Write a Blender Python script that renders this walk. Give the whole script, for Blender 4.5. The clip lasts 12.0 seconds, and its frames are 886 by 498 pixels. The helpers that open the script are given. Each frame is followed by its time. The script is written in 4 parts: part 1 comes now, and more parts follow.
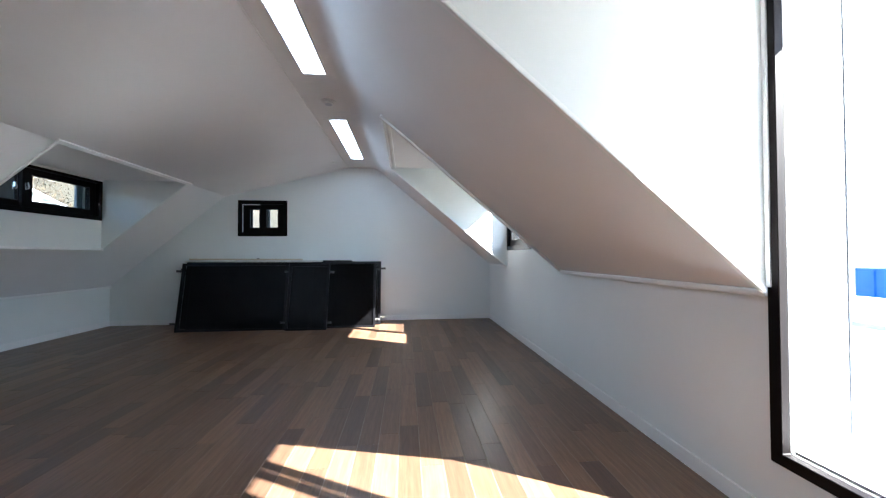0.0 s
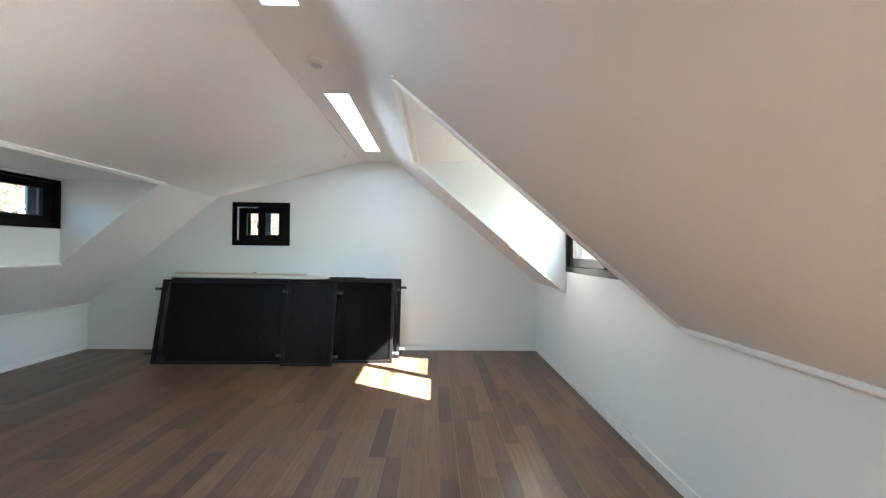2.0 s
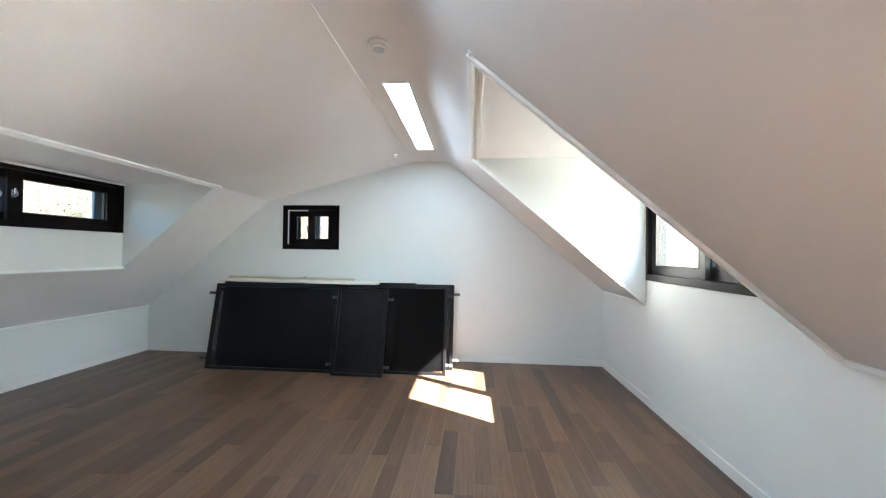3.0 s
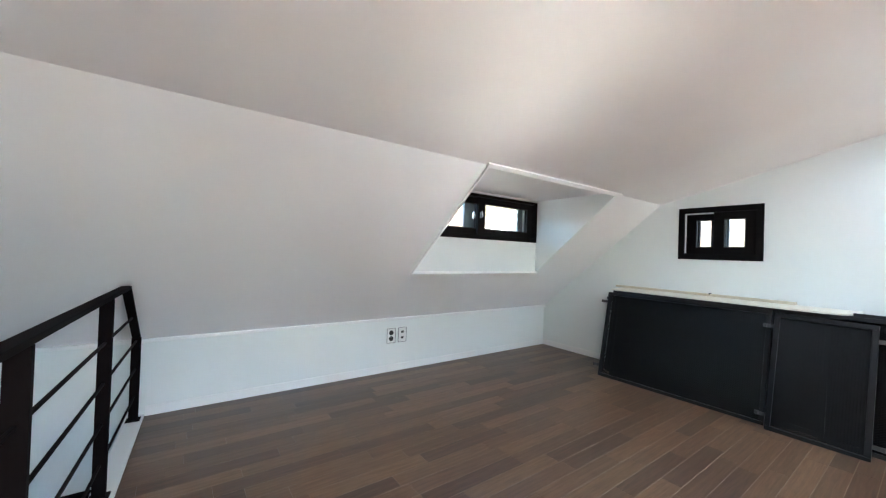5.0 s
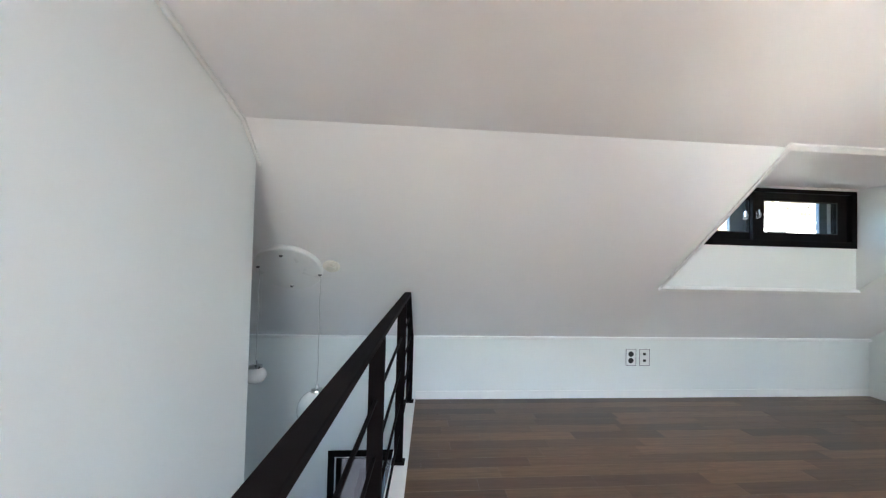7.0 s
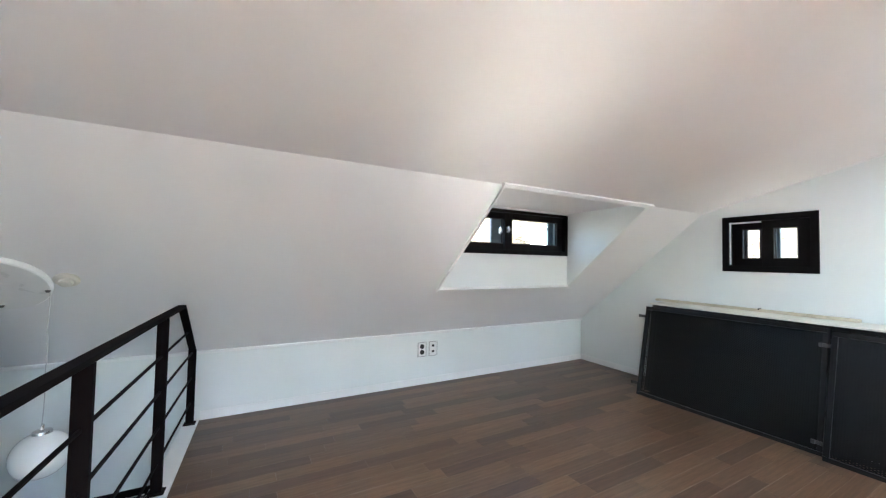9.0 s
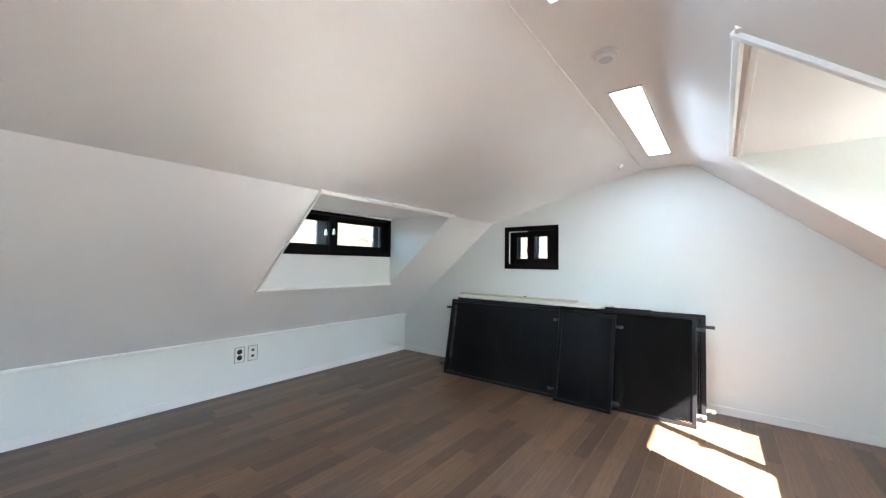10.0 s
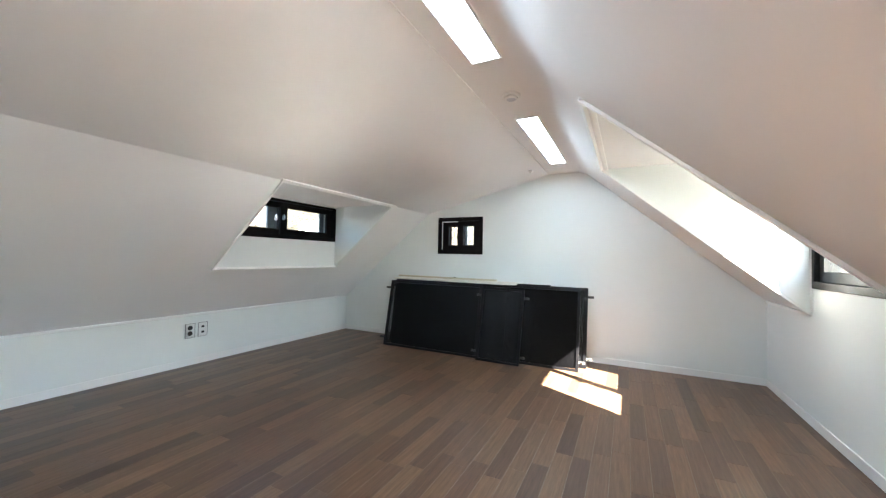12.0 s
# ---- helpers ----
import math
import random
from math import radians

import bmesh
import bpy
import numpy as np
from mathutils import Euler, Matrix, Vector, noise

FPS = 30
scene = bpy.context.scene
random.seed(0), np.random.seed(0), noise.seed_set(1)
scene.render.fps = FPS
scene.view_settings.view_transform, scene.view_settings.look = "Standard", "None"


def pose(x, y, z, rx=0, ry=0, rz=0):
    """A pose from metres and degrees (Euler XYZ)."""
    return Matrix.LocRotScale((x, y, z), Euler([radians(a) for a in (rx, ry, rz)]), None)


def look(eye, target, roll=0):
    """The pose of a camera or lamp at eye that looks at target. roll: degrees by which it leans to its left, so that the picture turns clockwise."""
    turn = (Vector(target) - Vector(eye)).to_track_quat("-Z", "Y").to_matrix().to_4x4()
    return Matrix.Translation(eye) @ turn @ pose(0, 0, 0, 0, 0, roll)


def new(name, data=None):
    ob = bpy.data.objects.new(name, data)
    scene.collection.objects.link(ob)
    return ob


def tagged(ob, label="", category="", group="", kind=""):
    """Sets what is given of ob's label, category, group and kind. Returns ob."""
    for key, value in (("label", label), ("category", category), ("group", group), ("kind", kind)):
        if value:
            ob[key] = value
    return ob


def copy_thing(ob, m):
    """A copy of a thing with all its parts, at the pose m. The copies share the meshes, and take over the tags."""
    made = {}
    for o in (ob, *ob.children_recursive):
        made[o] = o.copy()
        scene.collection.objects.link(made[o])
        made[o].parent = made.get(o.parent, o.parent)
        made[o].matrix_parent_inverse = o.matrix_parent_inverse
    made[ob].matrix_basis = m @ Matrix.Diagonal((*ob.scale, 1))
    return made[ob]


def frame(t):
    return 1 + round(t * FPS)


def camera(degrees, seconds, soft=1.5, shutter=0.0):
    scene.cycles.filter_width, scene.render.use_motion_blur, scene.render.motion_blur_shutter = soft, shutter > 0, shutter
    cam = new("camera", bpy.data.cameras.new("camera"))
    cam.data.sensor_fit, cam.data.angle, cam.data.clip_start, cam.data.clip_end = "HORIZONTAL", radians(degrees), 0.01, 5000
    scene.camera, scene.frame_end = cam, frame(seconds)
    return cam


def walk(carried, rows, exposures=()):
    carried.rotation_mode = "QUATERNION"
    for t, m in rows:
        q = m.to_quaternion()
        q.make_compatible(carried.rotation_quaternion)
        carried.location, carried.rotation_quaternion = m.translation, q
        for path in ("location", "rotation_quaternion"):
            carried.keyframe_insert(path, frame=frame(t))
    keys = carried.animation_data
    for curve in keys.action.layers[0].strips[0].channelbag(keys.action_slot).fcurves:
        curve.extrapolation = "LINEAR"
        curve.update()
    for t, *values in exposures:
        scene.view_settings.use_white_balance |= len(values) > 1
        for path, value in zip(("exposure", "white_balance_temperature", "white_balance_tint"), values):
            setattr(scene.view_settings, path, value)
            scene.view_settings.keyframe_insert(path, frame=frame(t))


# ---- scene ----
# camera and walk
cam = camera(101.0, 12.0, soft=1.2)
PATH = [
    (0, (-0.059, -0.032, 0.977), (0.143, 1.958, 1.012), -0.2),
    (0.5, (-0.041, 0.239, 1.072), (0.232, 2.22, 1.094), -0.0),
    (1, (-0.007, 0.529, 1.133), (0.279, 2.509, 1.146), 0.1),
    (1.5, (0.021, 0.803, 1.189), (0.174, 2.797, 1.193), 0.1),
    (2, (-0.03, 1.064, 1.222), (0.015, 3.064, 1.234), 0.6),
    (2.5, (-0.109, 1.295, 1.245), (-0.089, 3.295, 1.262), 0.7),
    (4.5, (-0.714, 1.386, 1.23), (-2.021, 2.899, 1.264), 1.5),
    (5, (-0.845, 1.303, 1.242), (-2.462, 2.479, 1.265), 2.0),
    (5.5, (-0.932, 1.208, 1.234), (-2.784, 1.965, 1.264), 1.6),
    (6, (-0.981, 1.123, 1.235), (-2.949, 1.479, 1.269), 1.6),
    (6.5, (-0.991, 1.07, 1.24), (-2.985, 1.223, 1.284), 1.5),
    (8.5, (-0.801, 1.322, 1.28), (-2.698, 1.951, 1.348), 1.1),
    (9, (-0.672, 1.409, 1.311), (-2.423, 2.373, 1.379), 1.1),
    (9.5, (-0.497, 1.432, 1.309), (-2.041, 2.7, 1.388), 0.9),
    (10, (-0.302, 1.387, 1.312), (-1.514, 2.976, 1.397), 0.7),
    (10.5, (-0.098, 1.292, 1.307), (-0.859, 3.139, 1.397), 0.4),
    (11, (0.067, 1.212, 1.29), (-0.336, 3.169, 1.363), 0.1),
    (11.5, (0.093, 1.049, 1.257), (-0.485, 2.963, 1.314), 0.6),
    (12, (-0.016, 0.82, 1.214), (-0.918, 2.604, 1.261), 1.2),
]
EXPOSURES = [(0.0, 4.25, 5330, 9), (0.5, 3.95, 5380, 9), (1.0, 4.35, 5580, 5), (1.5, 4.75, 5780, 5), (2.5, 5.08, 5730, 5), (4.5, 5.39, 5700, 8), (5.5, 5.53, 5780, 8), (8.5, 5.55, 5790, 9), (10.0, 5.39, 5750, 8), (11.0, 5.21, 5910, 7), (12.0, 5.25, 5910, 7)]
walk(cam, [(t, look(eye, target, roll)) for t, eye, target, roll in PATH], EXPOSURES)

# world and sun; sunlight falls along (-1, 0.56, -0.86)
SUN_WAY = Vector((-1.0, 0.56, -0.86)).normalized()
world = bpy.data.worlds.new("world")
scene.world = world
world.use_nodes = True
wn, wl = world.node_tree.nodes, world.node_tree.links
sky = wn.new("ShaderNodeTexSky")
sky.sky_type, sky.sun_disc = "NISHITA", False
sky.sun_elevation = math.asin(-SUN_WAY.z)
sky.sun_rotation = math.atan2(-SUN_WAY.x, -SUN_WAY.y)
wl.new(sky.outputs[0], wn["Background"].inputs[0])
wn["Background"].inputs[1].default_value = 0.06
sun = new("sun", bpy.data.lights.new("sun", "SUN"))
sun.data.energy, sun.data.angle, sun.data.color = 5.0, radians(0.5), (1.0, 0.87, 0.70)
sun.matrix_world = look((30, -18, 26), Vector((30, -18, 26)) + SUN_WAY)
LED_STRENGTH = 0.85
scene.cycles.blur_glossy = 0.25  # keeps the sun's gleam off the planks on the ceiling


# ---- materials ----
def nodes_of(name):
    m = bpy.data.materials.new(name)
    m.use_nodes = True
    t = m.node_tree
    return m, t.nodes, t.links, t.nodes["Principled BSDF"]


def ramp_between(n, l, fac, a, b, lo=0.3, hi=0.7):
    r = n.new("ShaderNodeValToRGB")
    r.color_ramp.elements[0].position, r.color_ramp.elements[0].color = lo, (*a, 1)
    r.color_ramp.elements[1].position, r.color_ramp.elements[1].color = hi, (*b, 1)
    l.new(fac, r.inputs[0])
    return r.outputs[0]


def noise_tex(n, l, vec, scale, detail=4.0, rough=0.55):
    t = n.new("ShaderNodeTexNoise")
    t.inputs["Scale"].default_value, t.inputs["Detail"].default_value, t.inputs["Roughness"].default_value = scale, detail, rough
    l.new(vec, t.inputs["Vector"])
    return t.outputs[0]


def bump(n, l, height, p, strength, distance):
    b = n.new("ShaderNodeBump")
    b.inputs["Strength"].default_value, b.inputs["Distance"].default_value = strength, distance
    l.new(height, b.inputs["Height"])
    l.new(b.outputs[0], p.inputs["Normal"])


def surface(name, a, b, rough=0.5, scale=2.0, fine=150.0, relief=0.2, depth=0.0006, metal=0.0, wear=0.1, spec=0.5):
    """Two tones mottled at a large scale, with fine relief and uneven gloss."""
    m, n, l, p = nodes_of(name)
    co = n.new("ShaderNodeTexCoord").outputs["Object"]
    big = noise_tex(n, l, co, scale)
    small = noise_tex(n, l, co, fine, 3.0)
    l.new(ramp_between(n, l, big, a, b), p.inputs["Base Color"])
    r = n.new("ShaderNodeMapRange")
    r.inputs["To Min"].default_value, r.inputs["To Max"].default_value = max(rough - wear, 0.02), min(rough + wear, 1)
    l.new(big, r.inputs["Value"])
    l.new(r.outputs[0], p.inputs["Roughness"])
    p.inputs["Metallic"].default_value = metal
    p.inputs["Specular IOR Level"].default_value = spec
    if relief:
        bump(n, l, small, p, relief, depth)
    return m


WALL = surface("wall_paper", (0.758, 0.782, 0.770), (0.792, 0.815, 0.802), 0.62, 1.3, 220, 0.3, 0.0007)
CEILING = surface("ceiling_paper", (0.775, 0.772, 0.778), (0.815, 0.81, 0.816), 0.66, 1.1, 200, 0.3, 0.0007)
TRIM = surface("white_trim", (0.80, 0.80, 0.79), (0.84, 0.84, 0.83), 0.35, 3, 90, 0.1, 0.0003)
STEEL = surface("black_steel", (0.003, 0.003, 0.004), (0.0055, 0.0055, 0.0068), 0.34, 5, 300, 0.1, 0.0003, 0.0, 0.06, spec=0.35)
MESH_STEEL = surface("black_mesh_steel", (0.0018, 0.0018, 0.0024), (0.0035, 0.0035, 0.0042), 0.36, 5, 300, 0.25, 0.0004, 0.0, spec=0.18)
SHEEN_STEEL = surface("glossy_mesh_steel", (0.0012, 0.0012, 0.0016), (0.0024, 0.0024, 0.0028), 0.20, 4, 120, 0.05, 0.0004, 0.0, 0.06, spec=0.25)
BACKING_BLACK = surface("black_backing", (0.0010, 0.0010, 0.0014), (0.0020, 0.0020, 0.0024), 0.5, 3, 200, 0.2, 0.0004, 0.0, spec=0.05)
DULL_ZINC = surface("dull_grey_metal", (0.05, 0.05, 0.05), (0.10, 0.10, 0.10), 0.4, 20, 200, 0.2, 0.0003, 0.5)
RAIL_STEEL = surface("dark_brown_steel", (0.006, 0.004, 0.004), (0.010, 0.007, 0.007), 0.72, 4, 300, 0.2, 0.0004, 0.0, spec=0.05)
PROFILE = surface("black_window_profile", (0.004, 0.003, 0.003), (0.007, 0.005, 0.005), 0.55, 4, 160, 0.12, 0.0004, spec=0.10)
# black profile made greyer: sun haze over window_3 is put into the colour
HAZED_PROFILE = surface("sun_hazed_window_profile", (0.014, 0.014, 0.014), (0.022, 0.021, 0.021), 0.40, 4, 160, 0.12, 0.0004, spec=0.3)
GREY_PROFILE = surface("grey_outer_profile", (0.13, 0.15, 0.17), (0.19, 0.21, 0.23), 0.4, 6, 160, 0.1, 0.0004)
CHROME = surface("chrome", (0.6, 0.6, 0.6), (0.7, 0.7, 0.7), 0.22, 8, 200, 0.1, 0.0002, 1.0)
ZINC = surface("bare_metal", (0.26, 0.26, 0.25), (0.36, 0.36, 0.34), 0.4, 10, 200, 0.2, 0.0003, 0.8)
PLASTIC = surface("white_plastic", (0.74, 0.74, 0.73), (0.79, 0.79, 0.78), 0.3, 6, 200, 0.05, 0.0002)
CREAM = surface("cream_plastic", (0.66, 0.63, 0.55), (0.72, 0.69, 0.62), 0.4, 6, 200, 0.05, 0.0002)
DARK_PLASTIC = surface("black_plastic", (0.01, 0.01, 0.01), (0.016, 0.016, 0.016), 0.4, 9, 200, 0.05, 0.0002)
OPAL = surface("opal_glass", (0.80, 0.80, 0.78), (0.84, 0.84, 0.83), 0.12, 3, 50, 0.0)
EDGE_GREY = surface("dark_grey_plastic", (0.07, 0.07, 0.08), (0.11, 0.11, 0.12), 0.4, 9, 200, 0.05, 0.0002)
CORD = surface("cord_grey", (0.45, 0.45, 0.45), (0.55, 0.55, 0.55), 0.4, 20, 200, 0.0)
BOARD = surface("white_board", (0.74, 0.71, 0.62), (0.80, 0.77, 0.69), 0.5, 3, 150, 0.1)
STICK = surface("pale_timber", (0.54, 0.47, 0.34), (0.64, 0.57, 0.44), 0.6, 12, 150, 0.3)
SCREED = surface("screed", (0.10, 0.085, 0.07), (0.15, 0.13, 0.11), 0.85, 4, 60, 0.4)
TERRACE = surface("terrace_tile", (0.30, 0.28, 0.26), (0.38, 0.35, 0.33), 0.7, 2, 80, 0.4)
STUCCO = surface("white_stucco", (0.68, 0.67, 0.65), (0.76, 0.75, 0.73), 0.85, 1.5, 60, 0.5, 0.002)
BLUE = surface("blue_metal", (0.03, 0.14, 0.42), (0.05, 0.19, 0.52), 0.45, 1.2, 30, 0.2, 0.001)
ROOF = surface("dark_roof", (0.022, 0.022, 0.026), (0.035, 0.034, 0.038), 0.7, 1.5, 20, 0.5, 0.004)
BARK = surface("bark", (0.09, 0.065, 0.045), (0.16, 0.12, 0.09), 0.9, 3, 20, 0.7, 0.01)
HILL = surface("dry_grass", (0.015, 0.012, 0.008), (0.029, 0.022, 0.014), 0.95, 0.12, 1.5, 0.8, 0.15)
WEATHERED = surface("window_dark", (0.02, 0.025, 0.03), (0.04, 0.045, 0.05), 0.15, 1, 20, 0.0)


def wood_material():
    m, n, l, p = nodes_of("brown_plank")
    co = n.new("ShaderNodeTexCoord").outputs["Object"]
    rnd = n.new("ShaderNodeObjectInfo").outputs["Random"]
    isl = n.new("ShaderNodeNewGeometry").outputs["Random Per Island"]
    mixed = n.new("ShaderNodeMath")
    mixed.operation = "ADD"
    l.new(rnd, mixed.inputs[0])
    l.new(isl, mixed.inputs[1])
    one = n.new("ShaderNodeMath")
    one.operation = "FRACT"
    l.new(mixed.outputs[0], one.inputs[0])
    shift = n.new("ShaderNodeVectorMath")
    shift.operation = "MULTIPLY_ADD"
    comb = n.new("ShaderNodeCombineXYZ")
    for k in range(3):
        l.new(one.outputs[0], comb.inputs[k])
    l.new(comb.outputs[0], shift.inputs[0])
    shift.inputs[1].default_value = (37.0, 53.0, 11.0)
    l.new(co, shift.inputs[2])
    stretch = n.new("ShaderNodeMapping")
    stretch.inputs["Scale"].default_value = (1.0, 0.06, 1.0)
    l.new(shift.outputs[0], stretch.inputs["Vector"])
    grain = noise_tex(n, l, stretch.outputs[0], 130, 6, 0.65)
    wide = noise_tex(n, l, stretch.outputs[0], 22, 3, 0.5)
    cathedral = n.new("ShaderNodeTexWave")
    cathedral.wave_type, cathedral.bands_direction = "BANDS", "X"
    cathedral.inputs["Scale"].default_value, cathedral.inputs["Distortion"].default_value = 8, 12
    cathedral.inputs["Detail"].default_value, cathedral.inputs["Detail Scale"].default_value = 2, 1.2
    l.new(stretch.outputs[0], cathedral.inputs["Vector"])
    tone = n.new("ShaderNodeValToRGB")
    e = tone.color_ramp.elements
    e[0].position, e[0].color = 0.0, (0.084, 0.048, 0.030, 1)
    e[1].position, e[1].color = 1.0, (0.190, 0.113, 0.065, 1)
    mid = e.new(0.45)
    mid.color = (0.130, 0.074, 0.044, 1)
    l.new(one.outputs[0], tone.inputs[0])
    g1 = n.new("ShaderNodeMix")
    g1.data_type, g1.blend_type = "RGBA", "MULTIPLY"
    g1.inputs[0].default_value = 1.0
    l.new(tone.outputs[0], g1.inputs[6])
    l.new(ramp_between(n, l, grain, (0.72, 0.70, 0.68), (1.18, 1.17, 1.16), 0.3, 0.7), g1.inputs[7])
    g2 = n.new("ShaderNodeMix")
    g2.data_type, g2.blend_type = "RGBA", "MULTIPLY"
    g2.inputs[0].default_value = 0.3
    l.new(g1.outputs[2], g2.inputs[6])
    l.new(ramp_between(n, l, cathedral.outputs[1], (0.72, 0.7, 0.68), (1.12, 1.12, 1.12), 0.2, 0.8), g2.inputs[7])
    l.new(g2.outputs[2], p.inputs["Base Color"])
    r = n.new("ShaderNodeMapRange")
    r.inputs["To Min"].default_value, r.inputs["To Max"].default_value = 0.30, 0.42
    l.new(wide, r.inputs["Value"])
    l.new(r.outputs[0], p.inputs["Roughness"])
    p.inputs["Specular IOR Level"].default_value = 0.46
    bump(n, l, grain, p, 0.12, 0.0004)
    return m


def leaf_material():
    m, n, l, p = nodes_of("autumn_leaf")
    isl = n.new("ShaderNodeNewGeometry").outputs["Random Per Island"]
    l.new(ramp_between(n, l, isl, (0.038, 0.020, 0.010), (0.072, 0.046, 0.024), 0.1, 0.9), p.inputs["Base Color"])
    p.inputs["Roughness"].default_value = 0.8
    return m


def glass_material():
    m, n, l, p = nodes_of("clear_glass")
    n.remove(p)
    clear, gloss, mix = n.new("ShaderNodeBsdfTransparent"), n.new("ShaderNodeBsdfGlossy"), n.new("ShaderNodeMixShader")
    gloss.inputs["Roughness"].default_value = 0.02
    clear.inputs[0].default_value = (0.93, 0.96, 0.95, 1)
    f = n.new("ShaderNodeLayerWeight")
    f.inputs[0].default_value = 0.5
    edge = n.new("ShaderNodeMath")
    edge.operation = "POWER"
    edge.inputs[1].default_value = 4.0
    part_of = n.new("ShaderNodeMath")
    part_of.operation = "MULTIPLY_ADD"
    part_of.inputs[1].default_value, part_of.inputs[2].default_value = 0.5, 0.03
    l.new(f.outputs["Facing"], edge.inputs[0])
    l.new(edge.outputs[0], part_of.inputs[0])
    l.new(part_of.outputs[0], mix.inputs[0])
    l.new(clear.outputs[0], mix.inputs[1])
    l.new(gloss.outputs[0], mix.inputs[2])
    l.new(mix.outputs[0], n["Material Output"].inputs[0])
    return m


def led_material():
    m, n, l, p = nodes_of("led_diffuser")
    p.inputs["Base Color"].default_value = (0.85, 0.85, 0.85, 1)
    p.inputs["Emission Color"].default_value = (0.80, 0.93, 1.0, 1)
    p.inputs["Emission Strength"].default_value = LED_STRENGTH
    return m


# worn bevels, with the light they catch put into the pale colour
WORN_GLEAM_EDGE = surface("worn_gleam_plank_edge", (0.13, 0.090, 0.062), (0.25, 0.19, 0.14), 0.5, 6, 120, 0.1, spec=0.3)
WOOD, LEAF, GLASS, LED = wood_material(), leaf_material(), glass_material(), led_material()


# ---- mesh helpers; lengths below are drawn on the plan, SIZE makes them metres ----
SIZE = 0.88


def at(m):
    """A pose on the plan, in metres."""
    m = m.copy()
    m.translation *= SIZE
    return m


def finish(bm, material, smooth=False):
    bmesh.ops.scale(bm, vec=(SIZE, SIZE, SIZE), verts=bm.verts)
    bmesh.ops.recalc_face_normals(bm, faces=bm.faces)
    me = bpy.data.meshes.new("mesh")
    bm.to_mesh(me)
    bm.free()
    me.materials.append(material)
    if smooth:
        for f in me.polygons:
            f.use_smooth = True
    return me


def part(name, bm, material, parent, label="", smooth=False):
    ob = new(name, finish(bm, material, smooth))
    ob.parent = parent
    return tagged(ob, label)


def thing(name, m, label, category, group="", kind=""):
    ob = new(name)
    ob.empty_display_size = 0.05
    ob.matrix_world = at(m)
    return tagged(ob, label, category, group, kind)


def solid(name, bm, material, label, category, kind="structure", smooth=False):
    return tagged(new(name, finish(bm, material, smooth)), label, category, "", kind)


def add_box(bm, x0, x1, y0, y1, z0, z1, bevel=0.0):
    r = bmesh.ops.create_cube(bm, size=1, matrix=Matrix.LocRotScale(((x0 + x1) / 2, (y0 + y1) / 2, (z0 + z1) / 2), None, (x1 - x0, y1 - y0, z1 - z0)))
    if bevel:
        edges = list({e for v in r["verts"] for e in v.link_edges})
        bmesh.ops.bevel(bm, geom=edges, offset=bevel, segments=2, affect="EDGES", profile=0.6)
    return bm


def box(x0, x1, y0, y1, z0, z1, bevel=0.0):
    return add_box(bmesh.new(), x0, x1, y0, y1, z0, z1, bevel)


def add_bar(bm, a, b, w, h, up=(0, 0, 1), bevel=0.0):
    """A bar from a to b, w wide across, h thick along up."""
    a, b = Vector(a), Vector(b)
    d = (b - a).normalized()
    side = d.cross(Vector(up)).normalized()
    top = side.cross(d)
    m = Matrix((side, d, top)).transposed().to_4x4()
    m.translation = (a + b) / 2
    r = bmesh.ops.create_cube(bm, size=1, matrix=m @ Matrix.Diagonal((w, (b - a).length, h, 1)))
    if bevel:
        bmesh.ops.bevel(bm, geom=list({e for v in r["verts"] for e in v.link_edges}), offset=bevel, segments=2, affect="EDGES", profile=0.6)
    return bm


def bar(a, b, w, h, up=(0, 0, 1), bevel=0.0):
    return add_bar(bmesh.new(), a, b, w, h, up, bevel)


def ring(w, h, d0, d1, f, bottom=None, top=None):
    """A rectangular frame in the local x-z plane, its profile f wide, from depth d0 to d1 along y."""
    bm = bmesh.new()
    bo, to = bottom or f, top or f
    outer = [(0, 0), (w, 0), (w, h), (0, h)]
    inner = [(f, bo), (w - f, bo), (w - f, h - to), (f, h - to)]
    vs = [[bm.verts.new((x, d, z)) for x, z in loop] for d in (d0, d1) for loop in (outer, inner)]
    for i in range(4):
        j = (i + 1) % 4
        bm.faces.new((vs[0][i], vs[0][j], vs[1][j], vs[1][i]))
        bm.faces.new((vs[2][i], vs[2][j], vs[3][j], vs[3][i]))
        bm.faces.new((vs[0][i], vs[0][j], vs[2][j], vs[2][i]))
        bm.faces.new((vs[1][i], vs[1][j], vs[3][j], vs[3][i]))
    bmesh.ops.recalc_face_normals(bm, faces=bm.faces)
    sharp = [e for e in bm.edges if len(e.link_faces) == 2 and e.calc_face_angle(0) > 1]
    bmesh.ops.bevel(bm, geom=sharp, offset=0.003, segments=1, affect="EDGES")
    return bm


